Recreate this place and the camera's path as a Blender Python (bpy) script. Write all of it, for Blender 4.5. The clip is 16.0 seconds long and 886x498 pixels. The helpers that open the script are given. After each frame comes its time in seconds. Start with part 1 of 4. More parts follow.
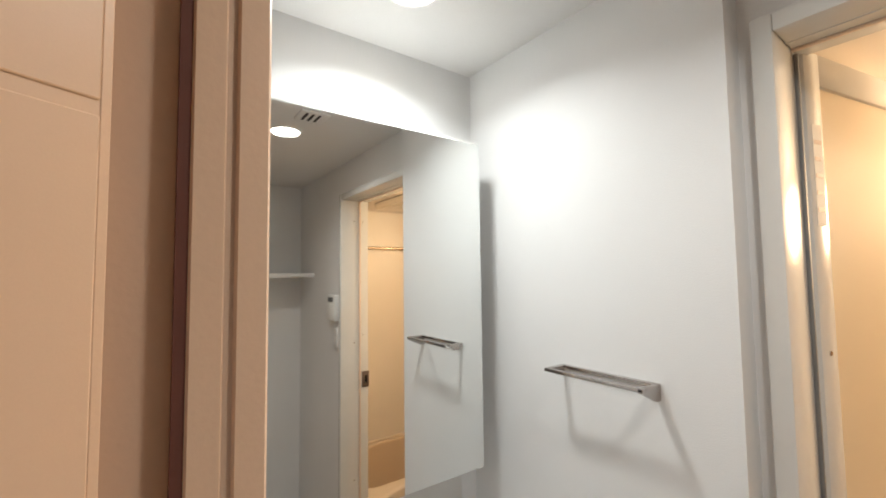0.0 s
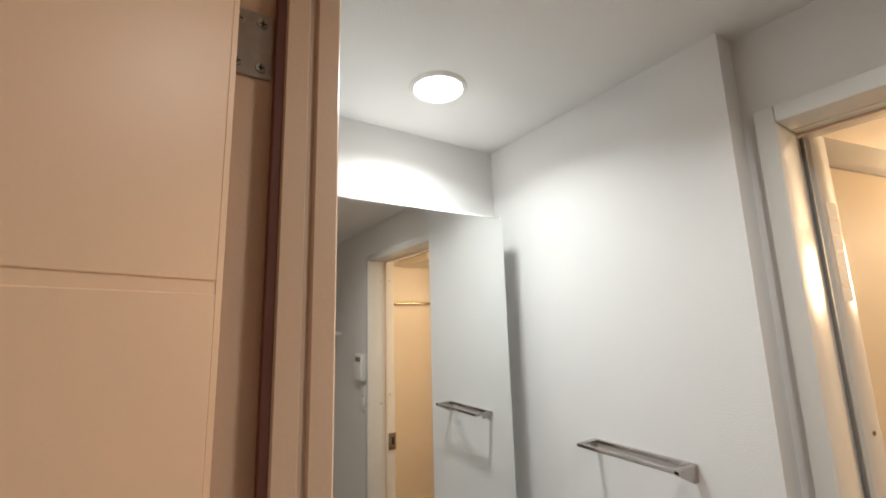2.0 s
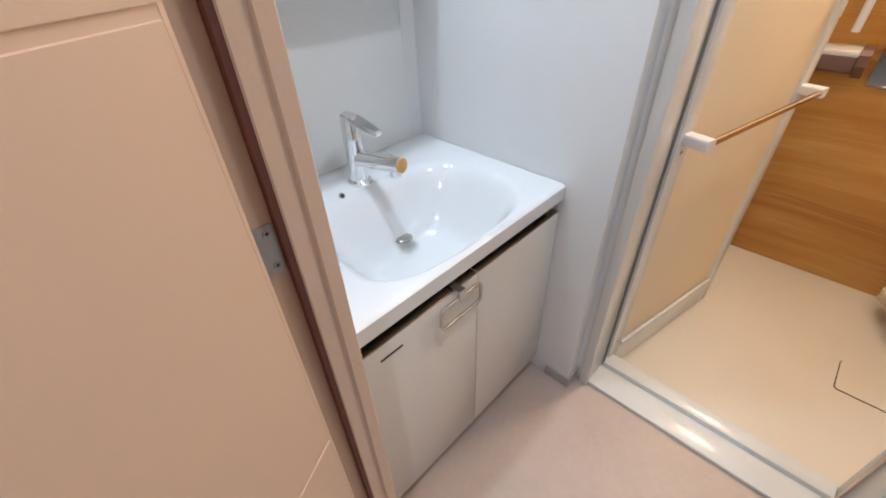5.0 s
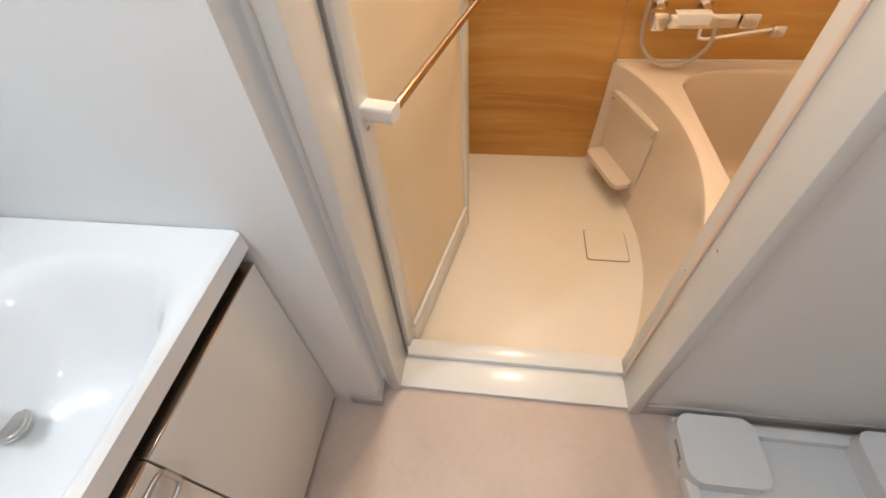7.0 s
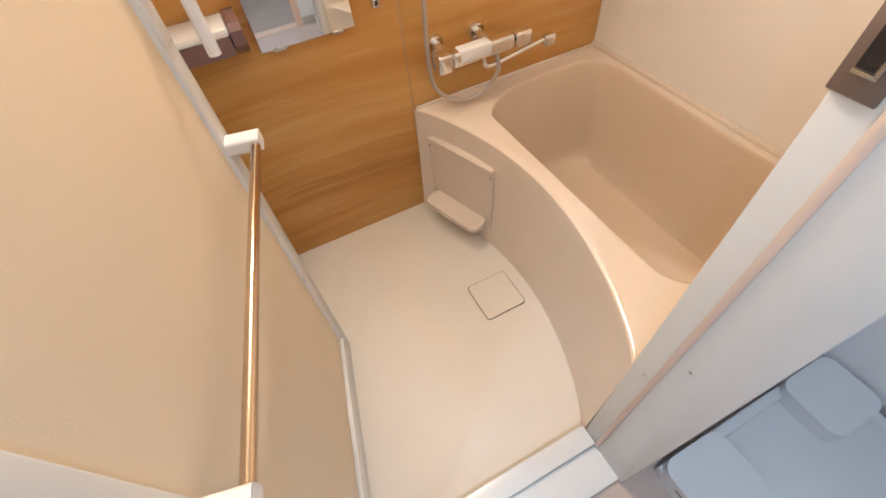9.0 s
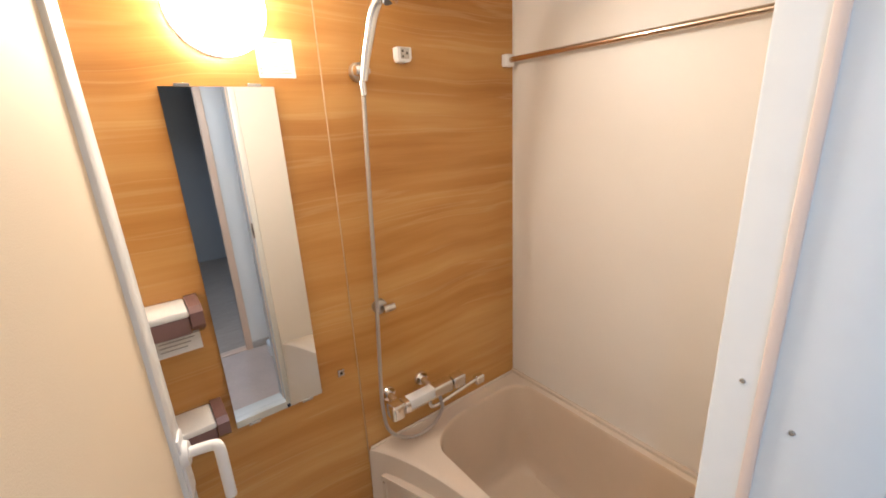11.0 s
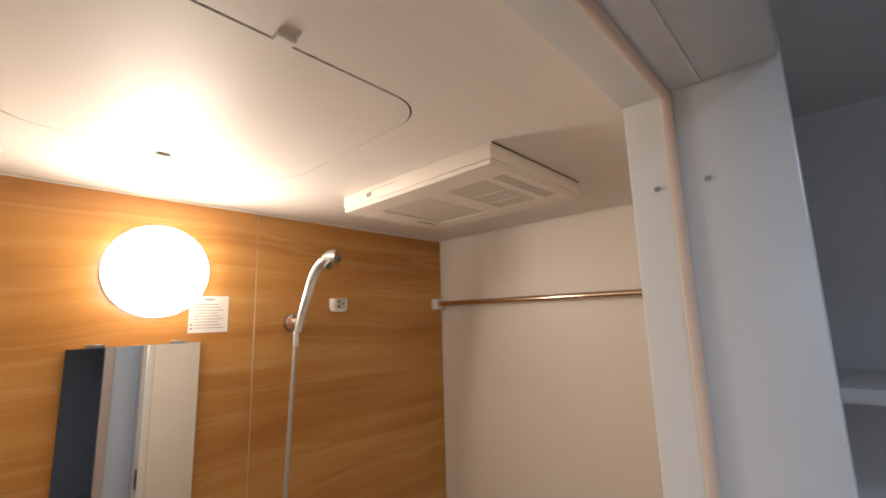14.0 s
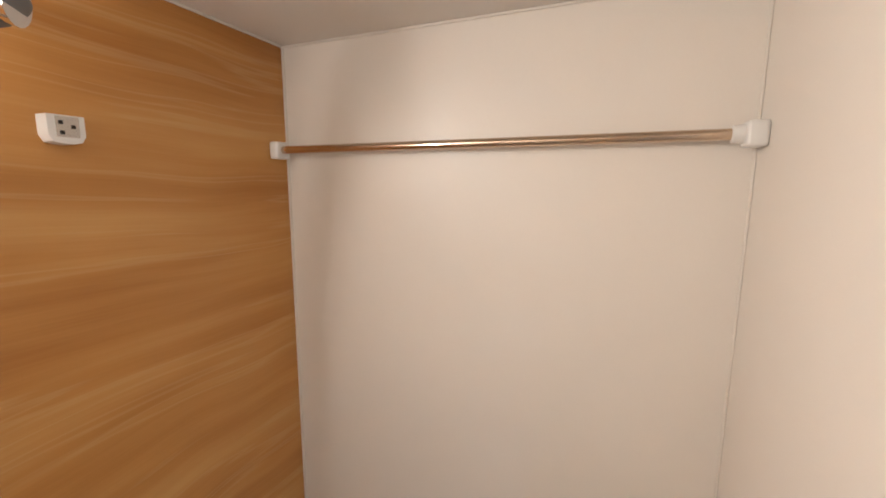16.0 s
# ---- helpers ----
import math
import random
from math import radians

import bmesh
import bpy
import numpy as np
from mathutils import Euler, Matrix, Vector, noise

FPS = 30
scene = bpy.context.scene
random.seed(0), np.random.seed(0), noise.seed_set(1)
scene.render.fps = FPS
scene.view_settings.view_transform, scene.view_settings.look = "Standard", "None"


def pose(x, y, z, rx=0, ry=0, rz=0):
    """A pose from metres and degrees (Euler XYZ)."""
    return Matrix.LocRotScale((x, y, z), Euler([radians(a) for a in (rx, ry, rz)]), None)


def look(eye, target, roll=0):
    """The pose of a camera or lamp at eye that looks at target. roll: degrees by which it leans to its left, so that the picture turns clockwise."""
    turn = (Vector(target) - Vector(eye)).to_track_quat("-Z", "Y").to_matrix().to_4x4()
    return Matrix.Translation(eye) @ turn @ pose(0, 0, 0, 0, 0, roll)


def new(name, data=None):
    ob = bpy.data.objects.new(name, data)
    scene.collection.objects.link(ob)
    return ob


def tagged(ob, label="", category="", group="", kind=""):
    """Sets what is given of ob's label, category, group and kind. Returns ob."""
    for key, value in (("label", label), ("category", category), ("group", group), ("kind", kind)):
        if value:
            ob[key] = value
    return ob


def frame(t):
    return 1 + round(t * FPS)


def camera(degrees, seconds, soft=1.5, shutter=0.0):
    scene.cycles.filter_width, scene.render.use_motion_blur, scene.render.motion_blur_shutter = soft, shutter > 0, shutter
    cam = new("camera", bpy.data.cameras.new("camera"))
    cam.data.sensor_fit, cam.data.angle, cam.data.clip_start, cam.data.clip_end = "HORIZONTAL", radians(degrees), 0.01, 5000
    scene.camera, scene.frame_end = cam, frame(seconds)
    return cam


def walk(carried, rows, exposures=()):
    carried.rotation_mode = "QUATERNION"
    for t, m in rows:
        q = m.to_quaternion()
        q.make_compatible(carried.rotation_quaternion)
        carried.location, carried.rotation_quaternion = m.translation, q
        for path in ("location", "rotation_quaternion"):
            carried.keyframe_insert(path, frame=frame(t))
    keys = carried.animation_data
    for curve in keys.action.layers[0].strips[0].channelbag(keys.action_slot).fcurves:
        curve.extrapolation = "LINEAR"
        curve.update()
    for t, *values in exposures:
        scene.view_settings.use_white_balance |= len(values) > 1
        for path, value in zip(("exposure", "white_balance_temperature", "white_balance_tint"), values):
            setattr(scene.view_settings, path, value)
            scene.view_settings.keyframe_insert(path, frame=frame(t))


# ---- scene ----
cam = camera(93.7, 16.0, soft=1.8)
PATH = [
    (0, (0.899, -0.761, 1.645), (-0.712, 0.418, 1.763), -0.7),
    (0.5, (0.929, -0.776, 1.702), (-0.657, 0.388, 2.061), -1.2),
    (1, (0.94, -0.786, 1.726), (-0.627, 0.363, 2.202), -1.8),
    (1.5, (0.939, -0.79, 1.722), (-0.653, 0.327, 2.187), -1.8),
    (2, (0.935, -0.803, 1.706), (-0.711, 0.281, 2.045), -1.6),
    (2.5, (0.94, -0.824, 1.669), (-0.759, 0.227, 1.767), -1.6),
    (3, (0.946, -0.858, 1.605), (-0.762, 0.165, 1.411), -2.2),
    (3.5, (0.968, -0.925, 1.474), (-0.7, 0.07, 0.995), 0.3),
    (4, (0.992, -0.955, 1.378), (-0.562, 0.052, 0.623), -1.1),
    (4.5, (0.979, -0.922, 1.316), (-0.382, 0.121, 0.286), -2.2),
    (5, (0.958, -0.866, 1.251), (-0.174, 0.241, 0.03), -2.6),
    (5.2, (0.95, -0.833, 1.233), (-0.089, 0.306, -0.041), -2.8),
    (7.3, (0.938, -0.343, 1.212), (0.823, 0.955, -0.306), -4.5),
    (7.5, (0.928, -0.282, 1.213), (0.89, 1.012, -0.313), -4.6),
    (8, (0.926, -0.108, 1.26), (1.058, 1.106, -0.334), -6.0),
    (8.2, (0.934, -0.063, 1.264), (1.133, 1.128, -0.335), -6.5),
    (10.3, (0.902, 0.103, 1.469), (1.831, 1.425, 0.29), -4.9),
    (10.5, (0.891, 0.082, 1.52), (1.891, 1.49, 0.51), -4.2),
    (10.8, (0.865, 0.051, 1.579), (1.951, 1.559, 0.839), -3.8),
    (11, (0.859, 0.043, 1.624), (1.996, 1.58, 1.038), -3.0),
    (11.5, (0.847, 0.027, 1.69), (2.051, 1.613, 1.5), -2.5),
    (12, (0.844, 0.013, 1.747), (2.063, 1.591, 1.89), -2.2),
    (12.5, (0.824, -0.012, 1.795), (2.036, 1.534, 2.166), -2.2),
    (13, (0.812, -0.031, 1.816), (2.036, 1.479, 2.291), -2.0),
    (13.5, (0.822, -0.021, 1.812), (2.125, 1.43, 2.256), -1.9),
    (14, (0.857, 0.033, 1.788), (2.295, 1.386, 2.108), -1.7),
    (14.5, (0.894, 0.129, 1.756), (2.476, 1.338, 1.942), -0.9),
    (15, (1.001, 0.24, 1.759), (2.712, 1.275, 1.814), 0.1),
    (15.3, (1.092, 0.281, 1.771), (2.854, 1.228, 1.754), 0.7),
    (15.5, (1.119, 0.342, 1.739), (2.921, 1.208, 1.705), 0.1),
    (15.6, (1.135, 0.373, 1.762), (2.959, 1.187, 1.664), 0.7),
    (16, (1.243, 0.441, 1.75), (3.073, 1.188, 1.443), 0.2),
]
EXPOSURES = [(0.0, 0.2, 7250, 10), (0.6, 0.08, 7250, 10), (2.5, 0.0, 7300, 10), (3.2, 0.15, 7200, 10), (4.0, 0.3, 6400, 10), (5.0, 0.7, 5950, 9), (7.5, 0.85, 6500, 9), (8.0, 0.88, 6100, 9), (10.5, 0.8, 5000, 4), (11.0, 0.4, 5050, 6), (12.0, -0.5, 5250, 10), (13.0, -0.85, 5250, 10), (14.5, -0.65, 5400, 10), (15.0, -0.55, 5550, 10), (15.5, -0.45, 5150, 8), (16.0, -0.05, 4850, 7)]
walk(cam, [(t, look(eye, target, roll)) for t, eye, target, roll in PATH], EXPOSURES)

# ---- light: two washroom downlights, a wall globe in the bathroom, an added fill in the hall ----
world = bpy.data.worlds.new("world")
world.use_nodes = True
world.node_tree.nodes["Background"].inputs[0].default_value = (0.02, 0.022, 0.026, 1)
scene.world = world
WASH_LAMPS = ((3.3, (0.82, 0.92, 1.0)), (2.5, (0.90, 0.94, 0.98)))
BATH_GLOW, BATH_COLOUR = 108.0, (1.0, 0.75, 0.50)
HALL_FILL_WATTS, HALL_FILL_COLOUR = 5.4, (0.92, 0.94, 1.0)
ZC, ZB, ZF = 2.212, 2.123, -0.062          # washroom ceiling, bathroom ceiling, bathroom floor
DOWNLIGHTS = ((0.231, -0.340), (1.00, -0.322))


def disc_lamp(name, x, y, z, size, watts, colour):
    data = bpy.data.lights.new(name, "AREA")
    data.shape, data.size, data.energy, data.color = "DISK", size, watts, colour
    data.spread = radians(145)
    ob = new(name, data)
    ob.location = (x, y, z)
    return ob


for (dx, dy), (watts, colour) in zip(DOWNLIGHTS, WASH_LAMPS):
    disc_lamp("downlight_beam", dx, dy, ZC - 0.012, 0.09, watts, colour)
# unseen fill behind the camera, added to brighten the entry door
disc_lamp("hall_fill", 1.5, -1.75, ZC - 0.012, 0.10, HALL_FILL_WATTS, HALL_FILL_COLOUR)


# ---- materials ----
def material(name, base, rough=0.5, metal=0.0, vary=0.06, grain=60.0, bump=0.02, blotch=4.0, stretch=(1, 1, 1), coat=0.0, second=None, emit=0.0):
    """Base colour with blotches and grain at two scales, and fine relief."""
    m = bpy.data.materials.new(name)
    m.use_nodes = True
    nt = m.node_tree
    bsdf = nt.nodes["Principled BSDF"]
    tex = nt.nodes.new("ShaderNodeTexCoord")
    mapping = nt.nodes.new("ShaderNodeMapping")
    mapping.inputs["Scale"].default_value = stretch
    nt.links.new(tex.outputs["Object"], mapping.inputs[0])
    big = nt.nodes.new("ShaderNodeTexNoise")
    big.inputs["Scale"].default_value, big.inputs["Detail"].default_value = blotch, 3
    fine = nt.nodes.new("ShaderNodeTexNoise")
    fine.inputs["Scale"].default_value, fine.inputs["Detail"].default_value = grain, 4
    for n in (big, fine):
        nt.links.new(mapping.outputs[0], n.inputs["Vector"])
    mix = nt.nodes.new("ShaderNodeMath")
    mix.operation = "MULTIPLY_ADD"
    mix.inputs[1].default_value = 0.35
    nt.links.new(fine.outputs[0], mix.inputs[0])
    scale = nt.nodes.new("ShaderNodeMath")
    scale.operation = "MULTIPLY"
    scale.inputs[1].default_value = 0.65
    nt.links.new(big.outputs[0], scale.inputs[0])
    nt.links.new(scale.outputs[0], mix.inputs[2])
    ramp = nt.nodes.new("ShaderNodeValToRGB")
    dark = second or tuple(c * (1 - vary) for c in base)
    light = base if second else tuple(min(1.0, c * (1 + vary * 0.6)) for c in base)
    ramp.color_ramp.elements[0].position, ramp.color_ramp.elements[1].position = 0.32, 0.68
    ramp.color_ramp.elements[0].color, ramp.color_ramp.elements[1].color = (*dark, 1), (*light, 1)
    nt.links.new(mix.outputs[0], ramp.inputs[0])
    nt.links.new(ramp.outputs[0], bsdf.inputs["Base Color"])
    bsdf.inputs["Metallic"].default_value = metal
    rr = nt.nodes.new("ShaderNodeMapRange")
    rr.inputs["To Min"].default_value, rr.inputs["To Max"].default_value = max(0.02, rough * 0.8), min(1, rough * 1.2)
    nt.links.new(big.outputs[0], rr.inputs[0])
    nt.links.new(rr.outputs[0], bsdf.inputs["Roughness"])
    bsdf.inputs["Coat Weight"].default_value = coat
    if bump:
        bp = nt.nodes.new("ShaderNodeBump")
        bp.inputs["Strength"].default_value, bp.inputs["Distance"].default_value = min(1, bump * 10), 0.002
        nt.links.new(fine.outputs[0], bp.inputs["Height"])
        nt.links.new(bp.outputs[0], bsdf.inputs["Normal"])
    if emit:
        nt.links.new(ramp.outputs[0], bsdf.inputs["Emission Color"])
        bsdf.inputs["Emission Strength"].default_value = emit
    return m


def wood_print():
    """Laminate with long level streaks of honey and brown."""
    m = bpy.data.materials.new("wood_laminate")
    m.use_nodes = True
    nt = m.node_tree
    bsdf = nt.nodes["Principled BSDF"]
    tex = nt.nodes.new("ShaderNodeTexCoord")
    warp = nt.nodes.new("ShaderNodeTexNoise")
    warp.inputs["Scale"].default_value = 1.2
    nt.links.new(tex.outputs["Object"], warp.inputs["Vector"])
    add = nt.nodes.new("ShaderNodeVectorMath")
    add.operation = "MULTIPLY_ADD"
    add.inputs[1].default_value = (0.0, 0.0, 0.15)
    nt.links.new(warp.outputs["Color"], add.inputs[0])
    nt.links.new(tex.outputs["Object"], add.inputs[2])
    sums = []
    for sc, sz, detail in (((0.5, 1, 2.8), 2.0, 3), ((0.45, 1, 9), 2.6, 5), ((1.8, 1, 70), 4.0, 3), ((0.4, 1, 11), 2.2, 3)):
        mp = nt.nodes.new("ShaderNodeMapping")
        mp.inputs["Scale"].default_value = sc
        nt.links.new(add.outputs[0], mp.inputs[0])
        n = nt.nodes.new("ShaderNodeTexNoise")
        n.inputs["Scale"].default_value, n.inputs["Detail"].default_value = sz, detail
        nt.links.new(mp.outputs[0], n.inputs["Vector"])
        sums.append(n.outputs[0])
    total = None
    for out, w in zip(sums, (0.58, 0.34, 0.08)):
        ma = nt.nodes.new("ShaderNodeMath")
        ma.operation = "MULTIPLY_ADD"
        ma.inputs[1].default_value = w
        ma.inputs[2].default_value = 0
        nt.links.new(out, ma.inputs[0])
        if total:
            nt.links.new(total, ma.inputs[2])
        total = ma.outputs[0]
    ramp = nt.nodes.new("ShaderNodeValToRGB")
    el = ramp.color_ramp.elements
    el[0].position, el[0].color = 0.34, (*WOOD_DARK, 1)
    el[1].position, el[1].color = 0.66, (*WOOD_LIGHT, 1)
    mid = el.new(0.5)
    mid.color = (*WOOD_MID, 1)
    nt.links.new(total, ramp.inputs[0])
    # thin pale veins over the figure
    vein = nt.nodes.new("ShaderNodeValToRGB")
    ve = vein.color_ramp.elements
    ve[0].position, ve[0].color = 0.555, (0, 0, 0, 1)
    ve[1].position, ve[1].color = 0.635, (0, 0, 0, 1)
    ve.new(0.592).color = (0.34, 0.34, 0.34, 1)
    nt.links.new(sums[3], vein.inputs[0])
    pale = nt.nodes.new("ShaderNodeMix")
    pale.data_type = "RGBA"
    nt.links.new(vein.outputs[0], pale.inputs[0])
    nt.links.new(ramp.outputs[0], pale.inputs[6])
    pale.inputs[7].default_value = (*WOOD_VEIN, 1)
    nt.links.new(pale.outputs[2], bsdf.inputs["Base Color"])
    bsdf.inputs["Roughness"].default_value = 0.32
    bp = nt.nodes.new("ShaderNodeBump")
    bp.inputs["Strength"].default_value, bp.inputs["Distance"].default_value = 0.08, 0.001
    nt.links.new(total, bp.inputs["Height"])
    nt.links.new(bp.outputs[0], bsdf.inputs["Normal"])
    return m


WOOD_DARK, WOOD_MID, WOOD_LIGHT, WOOD_VEIN = (0.37, 0.152, 0.025), (0.51, 0.250, 0.056), (0.61, 0.350, 0.105), (0.64, 0.42, 0.17)
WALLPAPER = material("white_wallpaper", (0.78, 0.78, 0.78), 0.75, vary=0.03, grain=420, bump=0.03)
CEILING = material("white_ceiling_paper", (0.76, 0.75, 0.74), 0.8, vary=0.03, grain=300, bump=0.03)
VINYL = material("white_vinyl_profile", (0.74, 0.74, 0.72), 0.22, vary=0.03, grain=40, bump=0.0)
CREAM_PAINT = material("cream_laminate", (0.68, 0.505, 0.38), 0.42, vary=0.03, grain=900, bump=0.003)
CREAM_EDGE = material("cream_edge", (0.70, 0.515, 0.385), 0.4, vary=0.04, grain=200, bump=0.01)
# brown door seal, darkened further for the shade in the rebate
GASKET = material("brown_seal_with_shade", (0.16, 0.055, 0.038), 0.7, vary=0.1)
FLOOR_CF = material("beige_cushion_floor", (0.52, 0.42, 0.36), 0.48, vary=0.10, grain=55, blotch=6, bump=0.02)
HALL_FLOOR = material("hall_floor_wood", (0.40, 0.33, 0.27), 0.45, vary=0.2, grain=30, stretch=(1, 6, 1))
BASE_GREY = material("grey_baseboard", (0.46, 0.43, 0.41), 0.5, vary=0.05)
BATH_WALL = material("bath_wall_panel", (0.80, 0.755, 0.69), 0.42, vary=0.025, grain=350, bump=0.008)
FROSTED = material("frosted_door_pane", (0.80, 0.67, 0.48), 0.7, vary=0.02, grain=500, bump=0.02)
BATH_CEIL = material("bath_ceiling_panel", (0.72, 0.68, 0.63), 0.55, vary=0.02, grain=200, bump=0.004)
BATH_FLOOR = material("bath_floor_frp", (0.74, 0.68, 0.58), 0.42, vary=0.03, grain=160, bump=0.04)
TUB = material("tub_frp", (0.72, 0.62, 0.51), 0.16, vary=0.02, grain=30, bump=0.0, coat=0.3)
# same plastic as the tub, darkened for the shade inside the well
TUB_SHADED = material("tub_frp_shaded", (0.70, 0.57, 0.43), 0.16, vary=0.02, grain=30, bump=0.0, coat=0.3)
# wood-coloured panel joint, painted paler for the highlight along its groove
JOINT = material("honey_joint_highlight", (0.62, 0.44, 0.24), 0.4, vary=0.05)
# cream plastic, toned down for the shade on the fan's underside
FAN_PLASTIC = material("cream_fan_plastic_shaded", (0.74, 0.68, 0.60), 0.4, vary=0.02, bump=0.0)
WHITE_PLASTIC = material("white_plastic", (0.80, 0.79, 0.77), 0.32, vary=0.02, bump=0.0)
CERAMIC = material("white_resin_basin", (0.77, 0.78, 0.79), 0.10, vary=0.012, bump=0.0, coat=0.4)
CABINET = material("glossy_cream_board", (0.74, 0.71, 0.66), 0.16, vary=0.02, grain=90, bump=0.0, coat=0.3)
CHROME = material("chrome", (0.80, 0.80, 0.80), 0.08, 1.0, vary=0.02, bump=0.0)
STEEL = material("brushed_steel", (0.58, 0.56, 0.53), 0.26, 1.0, vary=0.08, grain=200, bump=0.01)
HINGE = material("dull_nickel", (0.50, 0.48, 0.45), 0.34, 1.0, vary=0.12, grain=120, bump=0.02)
NICKEL = material("dark_polished_nickel", (0.50, 0.46, 0.44), 0.16, 1.0, vary=0.04, bump=0.0)
BRASSY = material("champagne_steel_rod", (0.62, 0.50, 0.38), 0.18, 1.0, vary=0.06, bump=0.0)
STRIKE = material("bronze_strike", (0.26, 0.20, 0.17), 0.4, 0.6, vary=0.1)
# near-black that paints in the shade of holes, slots and recesses
SLOT_SHADE = material("slot_and_hole_shade", (0.018, 0.012, 0.010), 0.6, vary=0.2)
BROWN_SLOT = material("brown_slot", (0.07, 0.035, 0.025), 0.5, vary=0.2)
MAUVE = material("mauve_brown_plastic", (0.20, 0.115, 0.105), 0.25, vary=0.05, bump=0.0)
RUBBER = material("grey_gasket", (0.20, 0.20, 0.20), 0.6, vary=0.05)
PEACH_SEAL = material("peach_soft_seal", (0.72, 0.58, 0.48), 0.55, vary=0.03)
HOSE = material("grey_shower_hose", (0.50, 0.46, 0.42), 0.35, 0.5, vary=0.05, grain=200)
PAPER = material("white_notice_paper", (0.82, 0.80, 0.76), 0.7, vary=0.02)
INK = material("grey_print", (0.30, 0.28, 0.27), 0.7, vary=0.1)
RED_INK = material("red_print", (0.70, 0.12, 0.08), 0.6, vary=0.1)
YELLOW_INK = material("yellow_print", (0.70, 0.52, 0.08), 0.6, vary=0.1)
AMBER = material("amber_cap", (0.62, 0.34, 0.12), 0.3, vary=0.05)
PAN = material("white_washer_pan", (0.70, 0.71, 0.72), 0.35, vary=0.03, grain=80, bump=0.004)
# darker than the white paper: the hall's gloom is put into this grey
HALL_WALL_DARKENED = material("hall_wall_darkened", (0.42, 0.43, 0.44), 0.8, vary=0.04, grain=300)
WOOD = wood_print()
LAMP_WHITE = material("lit_diffuser", (1.0, 0.97, 0.94), 0.5, vary=0.0, bump=0.0, emit=14.0)
GLOBE = bpy.data.materials.new("lit_globe")
GLOBE.use_nodes = True
GLOBE.node_tree.nodes["Principled BSDF"].inputs["Base Color"].default_value = (0.85, 0.82, 0.78, 1)
GLOBE.node_tree.nodes["Principled BSDF"].inputs["Emission Color"].default_value = (*BATH_COLOUR, 1)
GLOBE.node_tree.nodes["Principled BSDF"].inputs["Emission Strength"].default_value = BATH_GLOW
MIRROR = bpy.data.materials.new("silvered_mirror")
MIRROR.use_nodes = True
MIRROR.node_tree.nodes["Principled BSDF"].inputs["Base Color"].default_value = (0.86, 0.88, 0.87, 1)
MIRROR.node_tree.nodes["Principled BSDF"].inputs["Metallic"].default_value = 1.0
MIRROR.node_tree.nodes["Principled BSDF"].inputs["Roughness"].default_value = 0.015


# ---- mesh helpers ----
def shape(name, bm, mat, parent=None, smooth=False):
    bmesh.ops.recalc_face_normals(bm, faces=bm.faces)
    me = bpy.data.meshes.new(name)
    bm.to_mesh(me)
    bm.free()
    me.materials.append(mat)
    if smooth:
        for p in me.polygons:
            p.use_smooth = True
        me.set_sharp_from_angle(angle=radians(38))
    ob = new(name, me)
    if parent:
        ob.parent = parent
    return ob


def add_box(bm, lo, hi, bevel=0.0, seg=2):
    lo, hi = Vector(lo), Vector(hi)
    made = bmesh.ops.create_cube(bm, size=1.0, matrix=Matrix.Translation((lo + hi) / 2) @ Matrix.Diagonal((*(hi - lo), 1)))
    if bevel:
        edges = list({e for v in made["verts"] for e in v.link_edges})
        bmesh.ops.bevel(bm, geom=edges, offset=bevel, segments=seg, affect="EDGES", profile=0.5)


def boxes(name, mat, spans, bevel=0.0, parent=None, seg=2):
    bm = bmesh.new()
    for lo, hi in spans:
        add_box(bm, lo, hi, bevel, seg)
    return shape(name, bm, mat, parent, smooth=bevel > 0)


def group_at(name, x=0, y=0, z=0):
    ob = new(name)
    ob.location = (x, y, z)
    return ob


def lathe(name, mat, profile, centre, axis=(0, 0, 1), steps=32, parent=None):
    """Turns a profile of (radius, height) about an axis through the centre."""
    bm = bmesh.new()
    turn = Vector((0, 0, 1)).rotation_difference(Vector(axis)).to_matrix().to_4x4()
    m = Matrix.Translation(centre) @ turn
    rings = []
    for r, h in profile:
        if r < 1e-5:
            rings.append([bm.verts.new(m @ Vector((0, 0, h)))])
        else:
            rings.append([bm.verts.new(m @ Vector((r * math.cos(a), r * math.sin(a), h))) for a in (2 * math.pi * k / steps for k in range(steps))])
    for a, b in zip(rings, rings[1:]):
        for k in range(steps):
            pick = [a[k % len(a)], a[(k + 1) % len(a)], b[(k + 1) % len(b)], b[k % len(b)]]
            pick = list(dict.fromkeys(pick))
            if len(pick) > 2:
                bm.faces.new(pick)
    return shape(name, bm, mat, parent, smooth=True)


def spline(points, steps=10):
    """Points along a smooth curve through the given ones."""
    pts = [Vector(p) for p in points]
    pts = [pts[0] * 2 - pts[1]] + pts + [pts[-1] * 2 - pts[-2]]
    out = []
    for a, b, c, d in zip(pts, pts[1:], pts[2:], pts[3:]):
        for k in range(steps):
            t = k / steps
            out.append(0.5 * ((2 * b) + (c - a) * t + (2 * a - 5 * b + 4 * c - d) * t * t + (3 * b - 3 * c + d - a) * t ** 3))
    return out + [pts[-2]]


